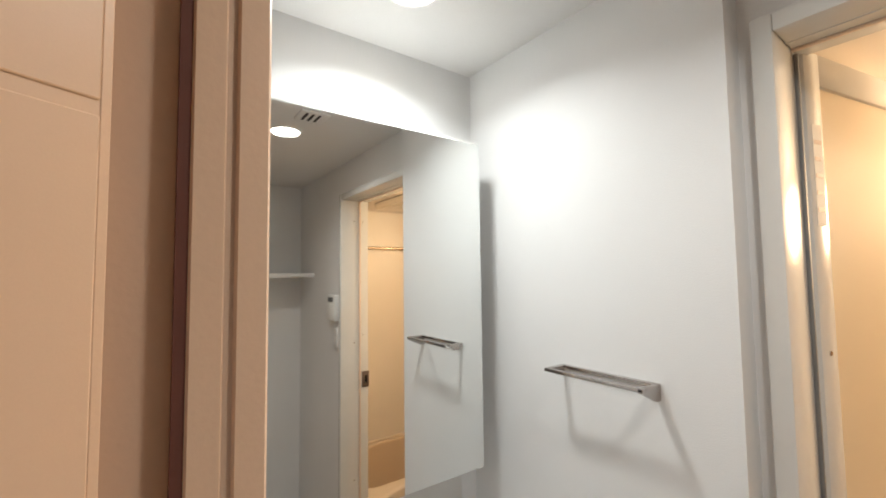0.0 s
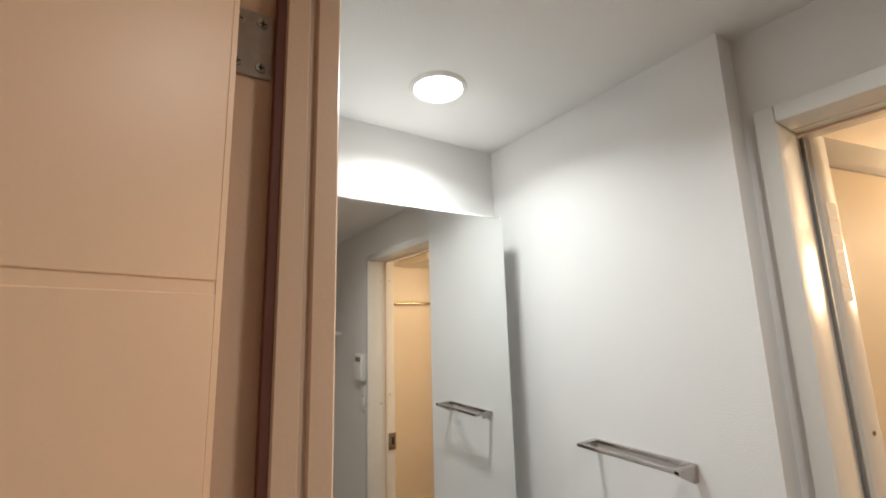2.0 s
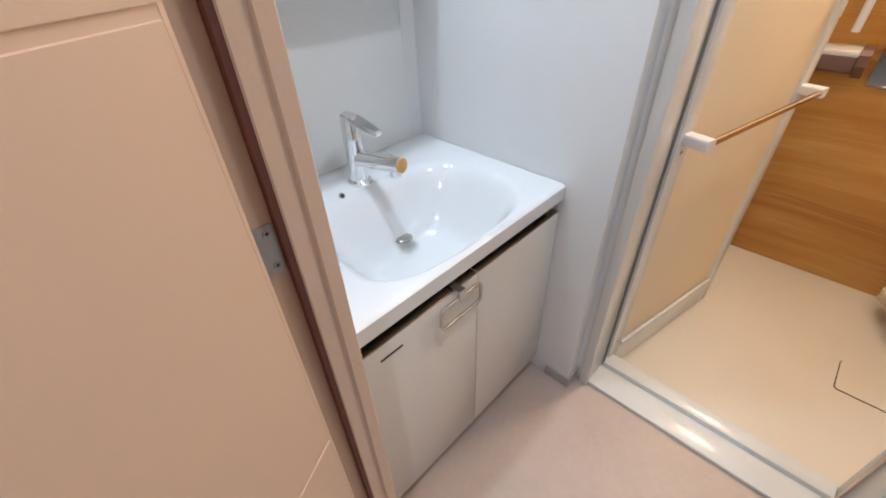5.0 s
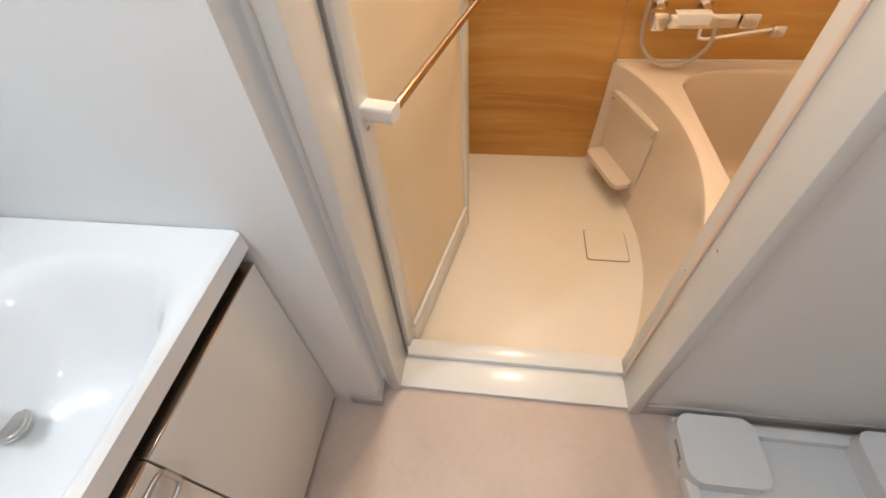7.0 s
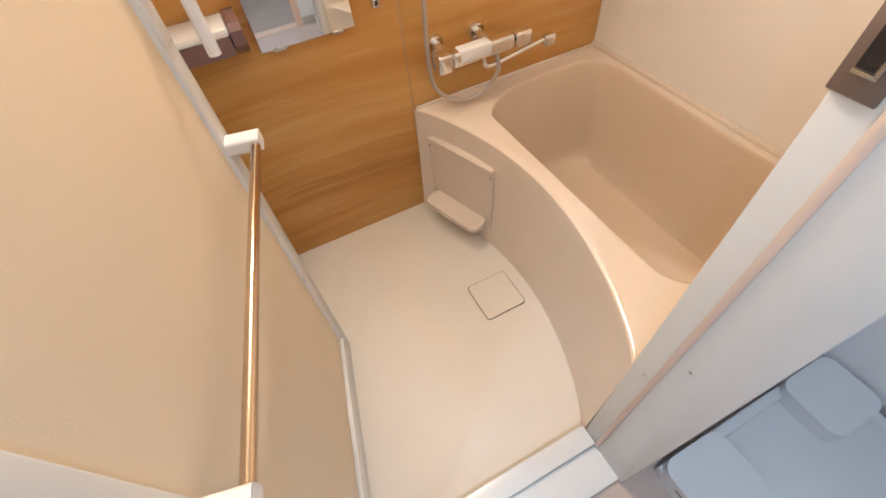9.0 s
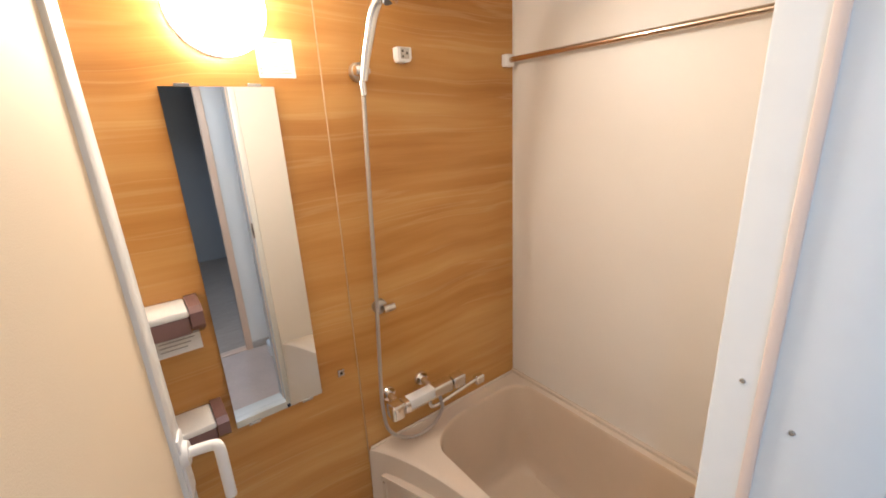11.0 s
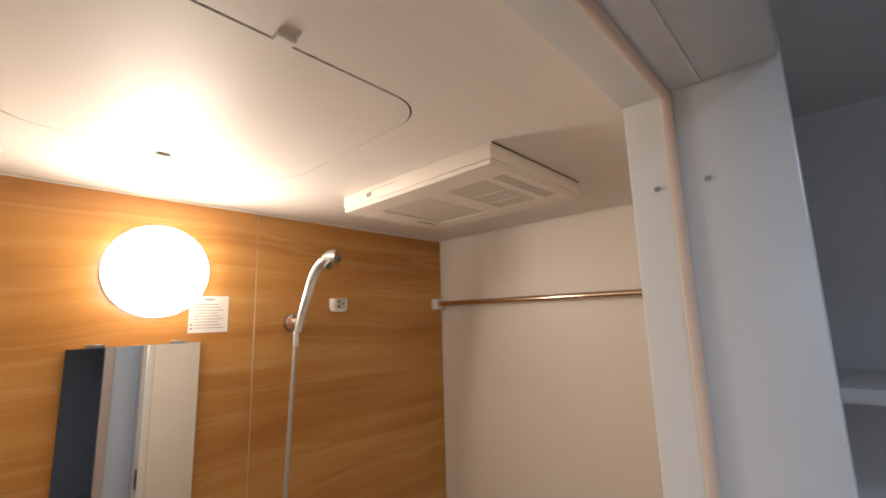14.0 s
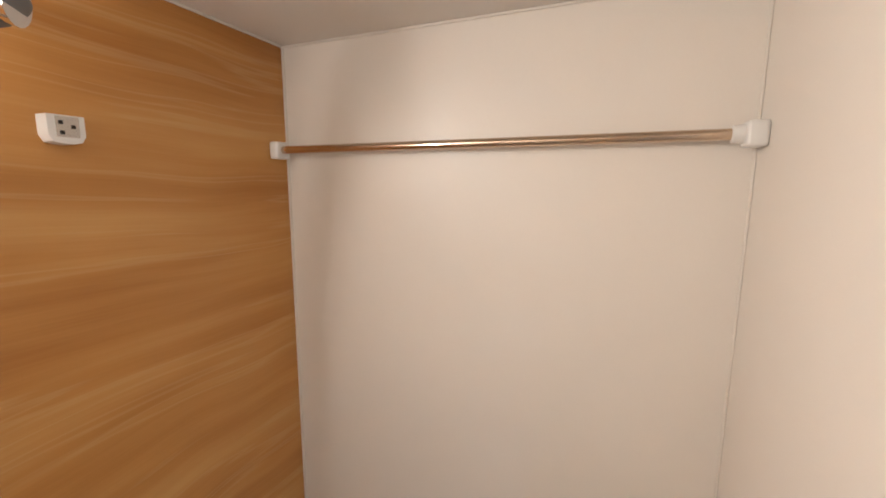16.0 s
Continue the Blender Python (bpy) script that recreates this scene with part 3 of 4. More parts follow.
def mirror_cabinet():
    y0, y1, z0, z1, x1 = -0.690, -0.080, 1.178, 1.968, 0.122
    ob = tagged(group_at("mirror_cabinet", 0, (y0 + y1) / 2, z0), "white wall cabinet with a full mirror front", "mirror cabinet")
    ob.matrix_world = Matrix.Identity(4)
    boxes("carcass", WHITE_PLASTIC, [((0.0, y0, z0), (x1 - 0.012, y1, z1))], 0.003, ob)
    boxes("rail", WHITE_PLASTIC, [((0.03, y0 + 0.002, z1), (x1 - 0.004, y1 - 0.002, z1 + 0.006))], 0.002, ob)
    lean = 0.0040                            # the right-hand end of the pane stands out a little
    slab("mirror_pane", MIRROR, [(x1 - 0.0115, y0), (x1 - 0.001, y0), (x1 - 0.001 + lean, y1), (x1 - 0.0115, y1)], ON_FLOOR, z0 + 0.004, z1 - 0.003, parent=ob)
    boxes("back_panel", WHITE_PLASTIC, [((0.0, y0, 0.735), (0.006, -0.055, z0))], 0.002, ob)


mirror_cabinet()


def towel_holder():
    ob = tagged(group_at("towel_holder", 0.412, 0.0, 1.448), "dark nickel frame towel holder on the white wall", "towel holder")
    x0, x1, d, h = -0.100, 0.104, 0.062, 0.012
    xa, top = x0 - 0.010, -h + 0.007
    boxes("frame", NICKEL, [((xa, -d, top - 0.007), (x1, -d + 0.010, top)), ((xa, -0.009, top - 0.007), (x1, 0.0, top)),
                            ((xa, -d + 0.010, top - 0.007), (xa + 0.011, -0.009, top)), ((x1 - 0.010, -d + 0.010, top - 0.007), (x1, -0.009, top))], 0.0012, ob)
    boxes("inner_side", NICKEL, [((xa + 0.008, -0.030, top - 0.018), (xa + 0.011, -0.008, top - 0.006))], 0.0, ob)
    slab("end_plate", NICKEL, [(0.0, top - 0.001), (0.0, top - 0.030), (0.014, top - 0.030), (d, top - 0.008), (d, top - 0.001)], lambda u, v, w: (x1 - 0.0085 + w, -u, v), 0.0, 0.008, 0.001, ob)


towel_holder()


def downlight(x, y):
    ob = tagged(group_at("downlight", x, y, ZC), "round white recessed downlight, switched on", "downlight", "downlights in the washroom ceiling")
    lathe("trim_ring", WHITE_PLASTIC, [(0.052, -0.001), (0.054, -0.006), (0.060, -0.006), (0.064, -0.001), (0.064, 0.0)], (0, 0, 0), (0, 0, 1), 40, ob)
    lathe("diffuser", LAMP_WHITE, [(0.0, -0.003), (0.040, -0.003), (0.0525, -0.002)], (0, 0, 0), (0, 0, 1), 40, ob)


for dx, dy in DOWNLIGHTS:
    downlight(dx, dy)


def ceiling_vent():
    ob = tagged(group_at("ceiling_vent", 0.79, -0.285, ZC), "small white slotted ceiling vent", "vent")
    boxes("cover", WHITE_PLASTIC, [((-0.05, -0.05, -0.008), (0.05, 0.05, 0.0))], 0.003, ob)
    boxes("slot", SLOT_SHADE, [((-0.035, -0.032 + 0.022 * k, -0.0088), (0.035, -0.022 + 0.022 * k, -0.0078)) for k in range(3)], 0.0, ob)


ceiling_vent()

shelf = tagged(group_at("wall_shelf", XR, -0.2, 1.645), "plain white wall shelf on the end wall", "shelf")
boxes("board", WHITE_PLASTIC, [((-0.275, -0.50, -0.012), (0.0, 0.258, 0.012))], 0.002, shelf)
boxes("batten", WHITE_PLASTIC, [((-0.018, -0.48, -0.040), (0.0, 0.24, -0.012))], 0.002, shelf)

remote = tagged(group_at("bath_remote", 1.455, STEP_Y, 1.475), "white bath heating control panel on the wall", "control panel")
boxes("case", WHITE_PLASTIC, [((-0.058, -0.028, -0.066), (0.058, 0.0, 0.066))], 0.004, remote)
boxes("lid", WHITE_PLASTIC, [((-0.054, -0.031, -0.062), (0.054, -0.0275, 0.020))], 0.002, remote)
boxes("display", RUBBER, [((-0.035, -0.0292, 0.030), (0.035, -0.0278, 0.054))], 0.001, remote)
switch = tagged(group_at("light_switch", 1.425, STEP_Y, 1.325), "white double rocker light switch plate", "light switch")
boxes("plate", WHITE_PLASTIC, [((-0.035, -0.008, -0.060), (0.035, 0.0, 0.060))], 0.003, switch)
boxes("rocker", WHITE_PLASTIC, [((-0.022, -0.012, 0.002), (0.022, -0.0078, 0.044)), ((-0.022, -0.012, -0.044), (0.022, -0.0078, -0.002))], 0.0015, switch)


def washer_pan():
    """Low tray with raised corner blocks and a rim."""
    x0, x1, y0, y1 = 1.440, 2.055, -0.600, 0.030
    ob = tagged(group_at("washing_machine_pan", 0, 0, 0), "white plastic washing machine pan with raised corner blocks", "washer pan")
    boxes("tray", PAN, [((x0 + 0.005, y0 + 0.005, 0.0), (x1 - 0.005, y1 - 0.005, 0.020))], 0.006, ob)
    boxes("rim", PAN, [((x0 + 0.004, y0, 0.0), (x0 + 0.034, y1, 0.045)), ((x1 - 0.034, y0, 0.0), (x1 - 0.004, y1, 0.045)), ((x0 + 0.034, y0, 0.0), (x1 - 0.034, y0 + 0.03, 0.045)), ((x0 + 0.034, y1 - 0.03, 0.0), (x1 - 0.034, y1, 0.045))], 0.007, ob)
    for bx, by in ((x0, y1 - 0.165), (x1 - 0.19, y1 - 0.165), (x0, y0), (x1 - 0.19, y0)):
        slab("corner_block", PAN, outline_round(bx, by, bx + 0.19, by + 0.165, 0.035, 5), ON_FLOOR, 0.0, 0.080, 0.010, ob)
    boxes("moulded_mark", INK, [((x0 - 0.0008, y1 - 0.110, 0.044), (x0 + 0.002, y1 - 0.060, 0.056)), ((x0 - 0.0008, y1 - 0.125, 0.034), (x0 + 0.002, y1 - 0.100, 0.040))], 0.0, ob)


washer_pan()

# ---- things of the bathroom ----
LEAF_TURN = 12.0


def bath_door():
    """Vinyl-framed leaf with a frosted pane, towel bar and lever, swung into the bathroom."""
    ob = group_at("bathroom_door", 0.702, 0.176, 0)
    tagged(ob, "white vinyl bathroom door with frosted pane and towel bar, standing open", "door")
    w, th, z0, z1 = 0.655, 0.032, ZF + 0.012, 2.035
    st = 0.052
    boxes("stile", VINYL, [((0.0, 0.0, z0), (st, th, z1))], 0.004, ob)
    boxes("stile", VINYL, [((w - st, 0.0, z0), (w, th, z1))], 0.004, ob)
    boxes("rail", VINYL, [((st, 0.001, z0), (w - st, th - 0.001, z0 + 0.125))], 0.003, ob)
    boxes("rail", VINYL, [((st, 0.001, z1 - 0.06), (w - st, th - 0.001, z1))], 0.003, ob)
    boxes("bead", VINYL, [((st - 0.002, -0.006, z0 + 0.115), (w - st + 0.002, 0.003, z0 + 0.135))], 0.002, ob)
    boxes("pane", FROSTED, [((st - 0.004, 0.008, z0 + 0.12), (w - st + 0.004, th - 0.008, z1 - 0.055))], 0.0, ob)
    zb, off = 0.835, 0.050
    for s in (0.030, 0.622):
        slab("bar_bracket", WHITE_PLASTIC, outline_round(s - 0.018, zb - 0.014, s + 0.018, zb + 0.014, 0.007, 4), lambda u, v, h: (u, -h, v), -0.001, off + 0.009, 0.003, ob)
    tube("towel_bar", BRASSY, [(0.04, -off, zb), (0.615, -off, zb)], 0.0085, 16, ob)
    lathe("lever_rose", WHITE_PLASTIC, [(0.0, 0.012), (0.020, 0.011), (0.025, 0.0)], (w - 0.026, 0.0, 1.10), (0, -1, 0), 24, ob)
    tube("lever", WHITE_PLASTIC, spline([(w - 0.026, -0.008, 1.10), (w - 0.026, -0.045, 1.10), (w - 0.032, -0.056, 1.096), (w - 0.038, -0.058, 1.06), (w - 0.040, -0.058, 0.995)], 5), 0.0095, 14, ob)
    boxes("lock_case", WHITE_PLASTIC, [((w - 0.046, -0.004, 1.02), (w - 0.008, 0.001, 1.14))], 0.002, ob)
    boxes("notice", PAPER, [((0.012, -0.0008, 1.72), (0.042, -0.0001, 1.90))], 0.0, ob)
    boxes("notice_print", PEACH_SEAL, [((0.015, -0.0013, 1.865 - 0.03 * k), (0.039 - 0.006 * (k % 2), -0.0009, 1.872 - 0.03 * k)) for k in range(5)], 0.0, ob)
    for sz in (zb - 0.035, 0.10, 1.5):
        lathe("screw", STEEL, [(0.0, 0.002), (0.004, 0.0015), (0.0045, 0.0)], (0.026, -0.0002, sz), (0, -1, 0), 10, ob)
    ob.rotation_euler = (0, 0, radians(90 - LEAF_TURN))


bath_door()

RIM = 0.414


def tub_edge(y):
    """Front edge of the rim: it swings in towards the tub at the middle."""
    s = (y - NEAR_Y) / (FAR_Y - NEAR_Y)
    return 1.378 + 0.163 * max(0.0, math.sin(math.pi * min(1, max(0, s)) ** 1.0)) ** 0.75


def bathtub():
    ob = tagged(group_at("bathtub", 0, 0, 0), "cream moulded bathtub with a curved front apron", "bathtub")
    n = 40
    ys = [NEAR_Y + 0.002 + (FAR_Y - NEAR_Y - 0.006) * k / n for k in range(n + 1)]
    # apron and the front edge of the rim
    bm = bmesh.new()
    prof = [(-0.022, ZF), (-0.016, ZF + 0.02), (-0.006, 0.20), (0.0, RIM - 0.035), (0.0, RIM - 0.018), (0.002, RIM - 0.006), (0.010, RIM), (0.030, RIM + 0.001)]
    rows = [[bm.verts.new((tub_edge(y) + dx, y, z)) for dx, z in prof] for y in ys]
    for a, b in zip(rows, rows[1:]):
        for k in range(len(prof) - 1):
            bm.faces.new((a[k], a[k + 1], b[k + 1], b[k]))
    shape("apron", bm, TUB, ob, True)
    # rim sheet with the opening, then the well
    ix0, iy0, ix1, iy1 = 1.594, NEAR_Y + 0.075, BX1 - 0.045, FAR_Y - 0.070
    ring = []
    for px, py, a0, rad_x, rad_y in ((ix1, iy1, 0, 0.12, 0.10), (ix0, iy1, 90, 0.24, 0.15), (ix0, iy0, 180, 0.10, 0.10), (ix1, iy0, 270, 0.12, 0.10)):
        for k in range(13):
            a = radians(a0 + 90 * k / 12)
            ring.append((px + rad_x * (math.cos(a) - (1 if a0 in (0, 270) else -1)), py + rad_y * (math.sin(a) - (1 if a0 in (0, 90) else -1))))
    bm = bmesh.new()
    edge = [(tub_edge(y) + 0.030, y) for y in ys]
    outer = [(BX1 - 0.002, ys[-1])] + edge[::-1] + [(BX1 - 0.002, ys[0])]
    vo = [bm.verts.new((x, y, RIM + 0.001)) for x, y in outer]
    vi = [bm.verts.new((x, y, RIM + 0.001)) for x, y in ring]
    eo = [bm.edges.new((vo[k], vo[(k + 1) % len(vo)])) for k in range(len(vo))]
    ei = [bm.edges.new((vi[k], vi[(k + 1) % len(vi)])) for k in range(len(vi))]
    bmesh.ops.triangle_fill(bm, use_beauty=True, edges=eo + ei, normal=(0, 0, 1))
    shape("rim", bm, TUB, ob)
    bm = bmesh.new()
    cx, cy = (ix0 + ix1) / 2, (iy0 + iy1) / 2
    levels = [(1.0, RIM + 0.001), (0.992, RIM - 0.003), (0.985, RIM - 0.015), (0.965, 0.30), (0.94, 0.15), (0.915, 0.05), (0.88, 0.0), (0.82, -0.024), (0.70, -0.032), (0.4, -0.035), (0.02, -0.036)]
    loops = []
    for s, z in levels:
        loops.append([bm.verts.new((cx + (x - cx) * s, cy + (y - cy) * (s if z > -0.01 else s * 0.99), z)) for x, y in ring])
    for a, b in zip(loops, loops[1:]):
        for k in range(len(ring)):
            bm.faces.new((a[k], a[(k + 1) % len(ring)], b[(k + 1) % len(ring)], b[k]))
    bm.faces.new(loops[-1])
    # the well's shade is painted in by its darker colour
    shape("well", bm, TUB_SHADED, ob, True)
    # upstand against the walls
    boxes("upstand", TUB, [((BX1 - 0.020, NEAR_Y + 0.002, RIM), (BX1 - 0.001, FAR_Y - 0.002, RIM + 0.016)), ((1.39, FAR_Y - 0.014, RIM), (BX1 - 0.020, FAR_Y - 0.002, RIM + 0.010))], 0.005, ob)
    # access panel and soap ledge on the apron
    ya, yb = FAR_Y - 0.050, FAR_Y - 0.345
    pa, pb = Vector((tub_edge(ya) - 0.001, ya, 0)), Vector((tub_edge(yb) - 0.001, yb, 0))
    along = (pb - pa).normalized()
    out = Vector((along.y, -along.x, 0))
    if out.x > 0:
        out = -out
    length = (pb - pa).length
    place = lambda u, v, h: pa + along * u + out * h + Vector((0, 0, v))
    slab("access_panel", TUB, outline_round(0, -0.020, length, 0.318, 0.012, 4), place, -0.03, 0.010, 0.002, ob)
    slab("panel_lip", TUB, outline_round(0.0, 0.298, length, 0.320, 0.006, 3), place, 0.008, 0.020, 0.003, ob)
    for a, b in ((0.0, 0.016), (length - 0.016, length)):
        slab("panel_edge", TUB, outline_round(a, -0.018, b, 0.298, 0.004, 3), place, 0.008, 0.015, 0.002, ob)
    for u, v in ((0.009, 0.285), (length - 0.009, 0.285), (0.009, 0.005), (length - 0.009, 0.005)):
        lathe("screw", STEEL, [(0.0, 0.002), (0.0042, 0.0015), (0.0048, 0.0)], place(u, v, 0.0152), out, 10, ob)
    led = outline_round(0.018, 0.0, length - 0.022, 0.088, 0.034, 6)
    bm = bmesh.new()
    prism(bm, led, lambda u, v, h: place(u, 0.034 + h, 0.004 + v), 0.0, 0.022)
    bmesh.ops.bevel(bm, geom=[e for e in bm.edges if e.calc_face_angle(0) > 0.9], offset=0.006, segments=2, affect="EDGES")
    shape("soap_ledge", bm, TUB, ob, True)
    lathe("well_drain", STEEL, [(0.0, 0.004), (0.022, 0.003), (0.026, 0.0)], (ix0 + 0.12, iy0 + 0.20, -0.034), (0, 0, 1), 20, ob)
    return ob


bathtub()

cover = tagged(group_at("floor_drain_cover", 1.390, 0.735, ZF), "cream square drain cover in the bathroom floor", "drain cover")
slab("lid", BATH_FLOOR, outline_round(-0.078, -0.078, 0.078, 0.078, 0.012, 4), ON_FLOOR, 0.0, 0.004, 0.001, cover)
slab("slit", BROWN_SLOT, outline_round(-0.081, -0.081, 0.081, 0.081, 0.014, 4), ON_FLOOR, 0.0, 0.0012, 0.0, cover)


def wall_globe():
    ob = tagged(group_at("wall_globe_lamp", 1.122, FAR_Y, 1.922), "round opal wall lamp, switched on", "wall lamp")
    lathe("base", WHITE_PLASTIC, [(0.0, 0.0), (0.110, 0.0), (0.1135, 0.004), (0.1135, 0.041), (0.112, 0.043)], (0, 0, 0), (0, -1, 0), 48, ob)
    prof = [(0.1150 * math.cos(a), 0.042 + 0.030 * math.sin(a)) for a in (radians(9 * k) for k in range(10))] + [(0.0, 0.072)]
    lathe("globe", GLOBE, prof, (0, 0, 0), (0, -1, 0), 48, ob)


wall_globe()

bm_ob = tagged(group_at("bath_mirror", 1.101, FAR_Y, 1.244), "tall frameless mirror on the wood-print wall", "mirror")
boxes("pane", MIRROR, [((-0.136, -0.0115, -0.495), (0.136, -0.006, 0.495))], 0.0, bm_ob)
boxes("backing", RUBBER, [((-0.134, -0.006, -0.493), (0.134, 0.0, 0.493))], 0.0, bm_ob)
for u in (-0.085, 0.085):
    for v in (-0.498, 0.498):
        boxes("clip", STEEL, [((u - 0.018, -0.014, v - 0.004), (u + 0.018, 0.0, v + 0.005))], 0.001, bm_ob, 1)

notice = tagged(group_at("wall_notice", 1.257, FAR_Y, 1.813), "white printed notice sheet on the wood-print wall", "notice")
boxes("sheet", PAPER, [((-0.050, -0.0012, -0.050), (0.050, -0.0001, 0.050))], 0.0, notice)
boxes("print", INK, [((-0.012, -0.0018, 0.038), (0.012, -0.0012, 0.042))] + [((-0.036, -0.0018, 0.026 - 0.008 * k), (0.030 + 0.012 * ((k * 7) % 3 - 1) * 0.6, -0.0012, 0.0275 - 0.008 * k)) for k in range(9)] +
      [((-0.046, -0.0018, -0.030 - 0.011 * k), (-0.040, -0.0012, -0.025 - 0.011 * k)) for k in range(2)], 0.0, notice)


def small_shelf(z):
    ob = tagged(group_at("bath_shelf", 0.815, FAR_Y, z), "white bathroom shelf with mauve plastic ends", "shelf", "shelves beside the bath mirror")
    boxes("tray", WHITE_PLASTIC, [((-0.13, -0.115, 0.035), (0.095, -0.004, 0.055))], 0.006, ob)
    boxes("front_rail", MAUVE, [((-0.13, -0.112, -0.012), (0.094, -0.100, 0.036))], 0.005, ob)
    slab("end_piece", MAUVE, [(0.0, -0.045), (0.012, -0.05), (0.05, -0.03), (0.105, -0.005), (0.118, 0.01), (0.118, 0.045), (0.105, 0.06), (0.012, 0.062), (0.0, 0.058)], lambda u, v, h: (0.096 + h, -u, v), 0.0, 0.030, 0.006, ob)
    boxes("wall_rail", MAUVE, [((-0.13, -0.010, -0.04), (0.096, 0.0, 0.05))], 0.003, ob)
    return ob


small_shelf(1.150)
small_shelf(0.815)
label_sheet = tagged(group_at("shelf_label", 0.87, FAR_Y, 1.075), "pale printed label under the bath shelf", "label")
boxes("sheet", PAPER, [((-0.05, -0.0012, -0.03), (0.06, -0.0001, 0.026))], 0.0, label_sheet)
boxes("print", INK, [((-0.04, -0.0017, 0.010 - 0.012 * k), (0.045 - 0.01 * k, -0.0012, 0.0125 - 0.012 * k)) for k in range(3)], 0.0, label_sheet)


def shower():
    ob = tagged(group_at("hand_shower", 0, 0, 0), "chrome hand shower with grey hose in a wall holder", "shower")
    hx, hy, hz = 1.484, FAR_Y - 0.040, 1.783
    lathe("holder_rose", HINGE, [(0.0, 0.028), (0.018, 0.027), (0.027, 0.020), (0.029, 0.0)], (hx + 0.016, FAR_Y, hz), (0, -1, 0), 28, ob)
    lathe("holder_clip", CHROME, [(0.0, 0.048), (0.013, 0.046), (0.016, 0.040), (0.016, 0.006), (0.013, 0.0), (0.0, 0.0)], (hx - 0.014, hy - 0.006, hz), (1, 0, 0), 22, ob)
    path = spline([(hx + 0.004, hy - 0.022, hz - 0.030), (hx + 0.012, hy - 0.032, hz + 0.03), (hx + 0.022, hy - 0.048, hz + 0.09), (hx + 0.031, hy - 0.062, hz + 0.142), (hx + 0.042, hy - 0.082, hz + 0.176), (hx + 0.059, hy - 0.106, hz + 0.192), (hx + 0.075, hy - 0.126, hz + 0.191)], 5)
    k = len(path) - 1
    radii = [0.0128 + 0.0052 * min(1, i / (k * 0.5)) + (0.0125 * ((i / k - 0.66) / 0.34) ** 0.8 if i / k > 0.66 else 0) for i in range(k + 1)]
    tube("handset", CHROME, path, radii, 20, ob)
    lathe("spray_face", RUBBER, [(0.0, 0.006), (0.024, 0.006), (0.0295, 0.003), (0.030, -0.004)], path[-1] + Vector((-0.010, 0.008, -0.012)), (0.35, -0.50, -0.79), 28, ob)
    lathe("hose_nut", CHROME, [(0.0, 0.0), (0.011, 0.0), (0.0115, 0.03), (0.009, 0.045)], (hx + 0.0, hy - 0.020, hz - 0.072), (0, 0, 1), 18, ob)
    hose = spline([(hx, hy - 0.020, hz - 0.07), (hx - 0.010, hy - 0.014, hz - 0.35), (hx - 0.020, hy - 0.008, 1.10), (hx - 0.036, hy - 0.008, 0.80), (hx - 0.045, hy - 0.012, 0.62), (hx - 0.030, hy - 0.020, 0.50), (hx + 0.045, hy - 0.040, 0.440), (hx + 0.135, hy - 0.060, 0.455), (hx + 0.185, hy - 0.070, 0.52), (hx + 0.18, hy - 0.065, 0.585)], 22)
    tube("hose", HOSE, hose, 0.0066, 10, ob, ribs=0.0007)
    return ob


shower()
lower = tagged(group_at("shower_hook", 1.503, FAR_Y, 0.993), "chrome shower holder knob on the wood-print wall", "shower holder")
lathe("rose", HINGE, [(0.0, 0.026), (0.017, 0.025), (0.026, 0.018), (0.028, 0.0)], (-0.012, 0, 0), (0, -1, 0), 26, lower)
lathe("clip", CHROME, [(0.011, 0.046), (0.0155, 0.044), (0.016, 0.0), (0.0, 0.0)], (-0.016, -0.040, 0), (1, 0, 0), 22, lower)
lathe("clip_bore", SLOT_SHADE, [(0.0, 0.0), (0.0112, 0.0)], (0.0296, -0.040, 0), (1, 0, 0), 18, lower)


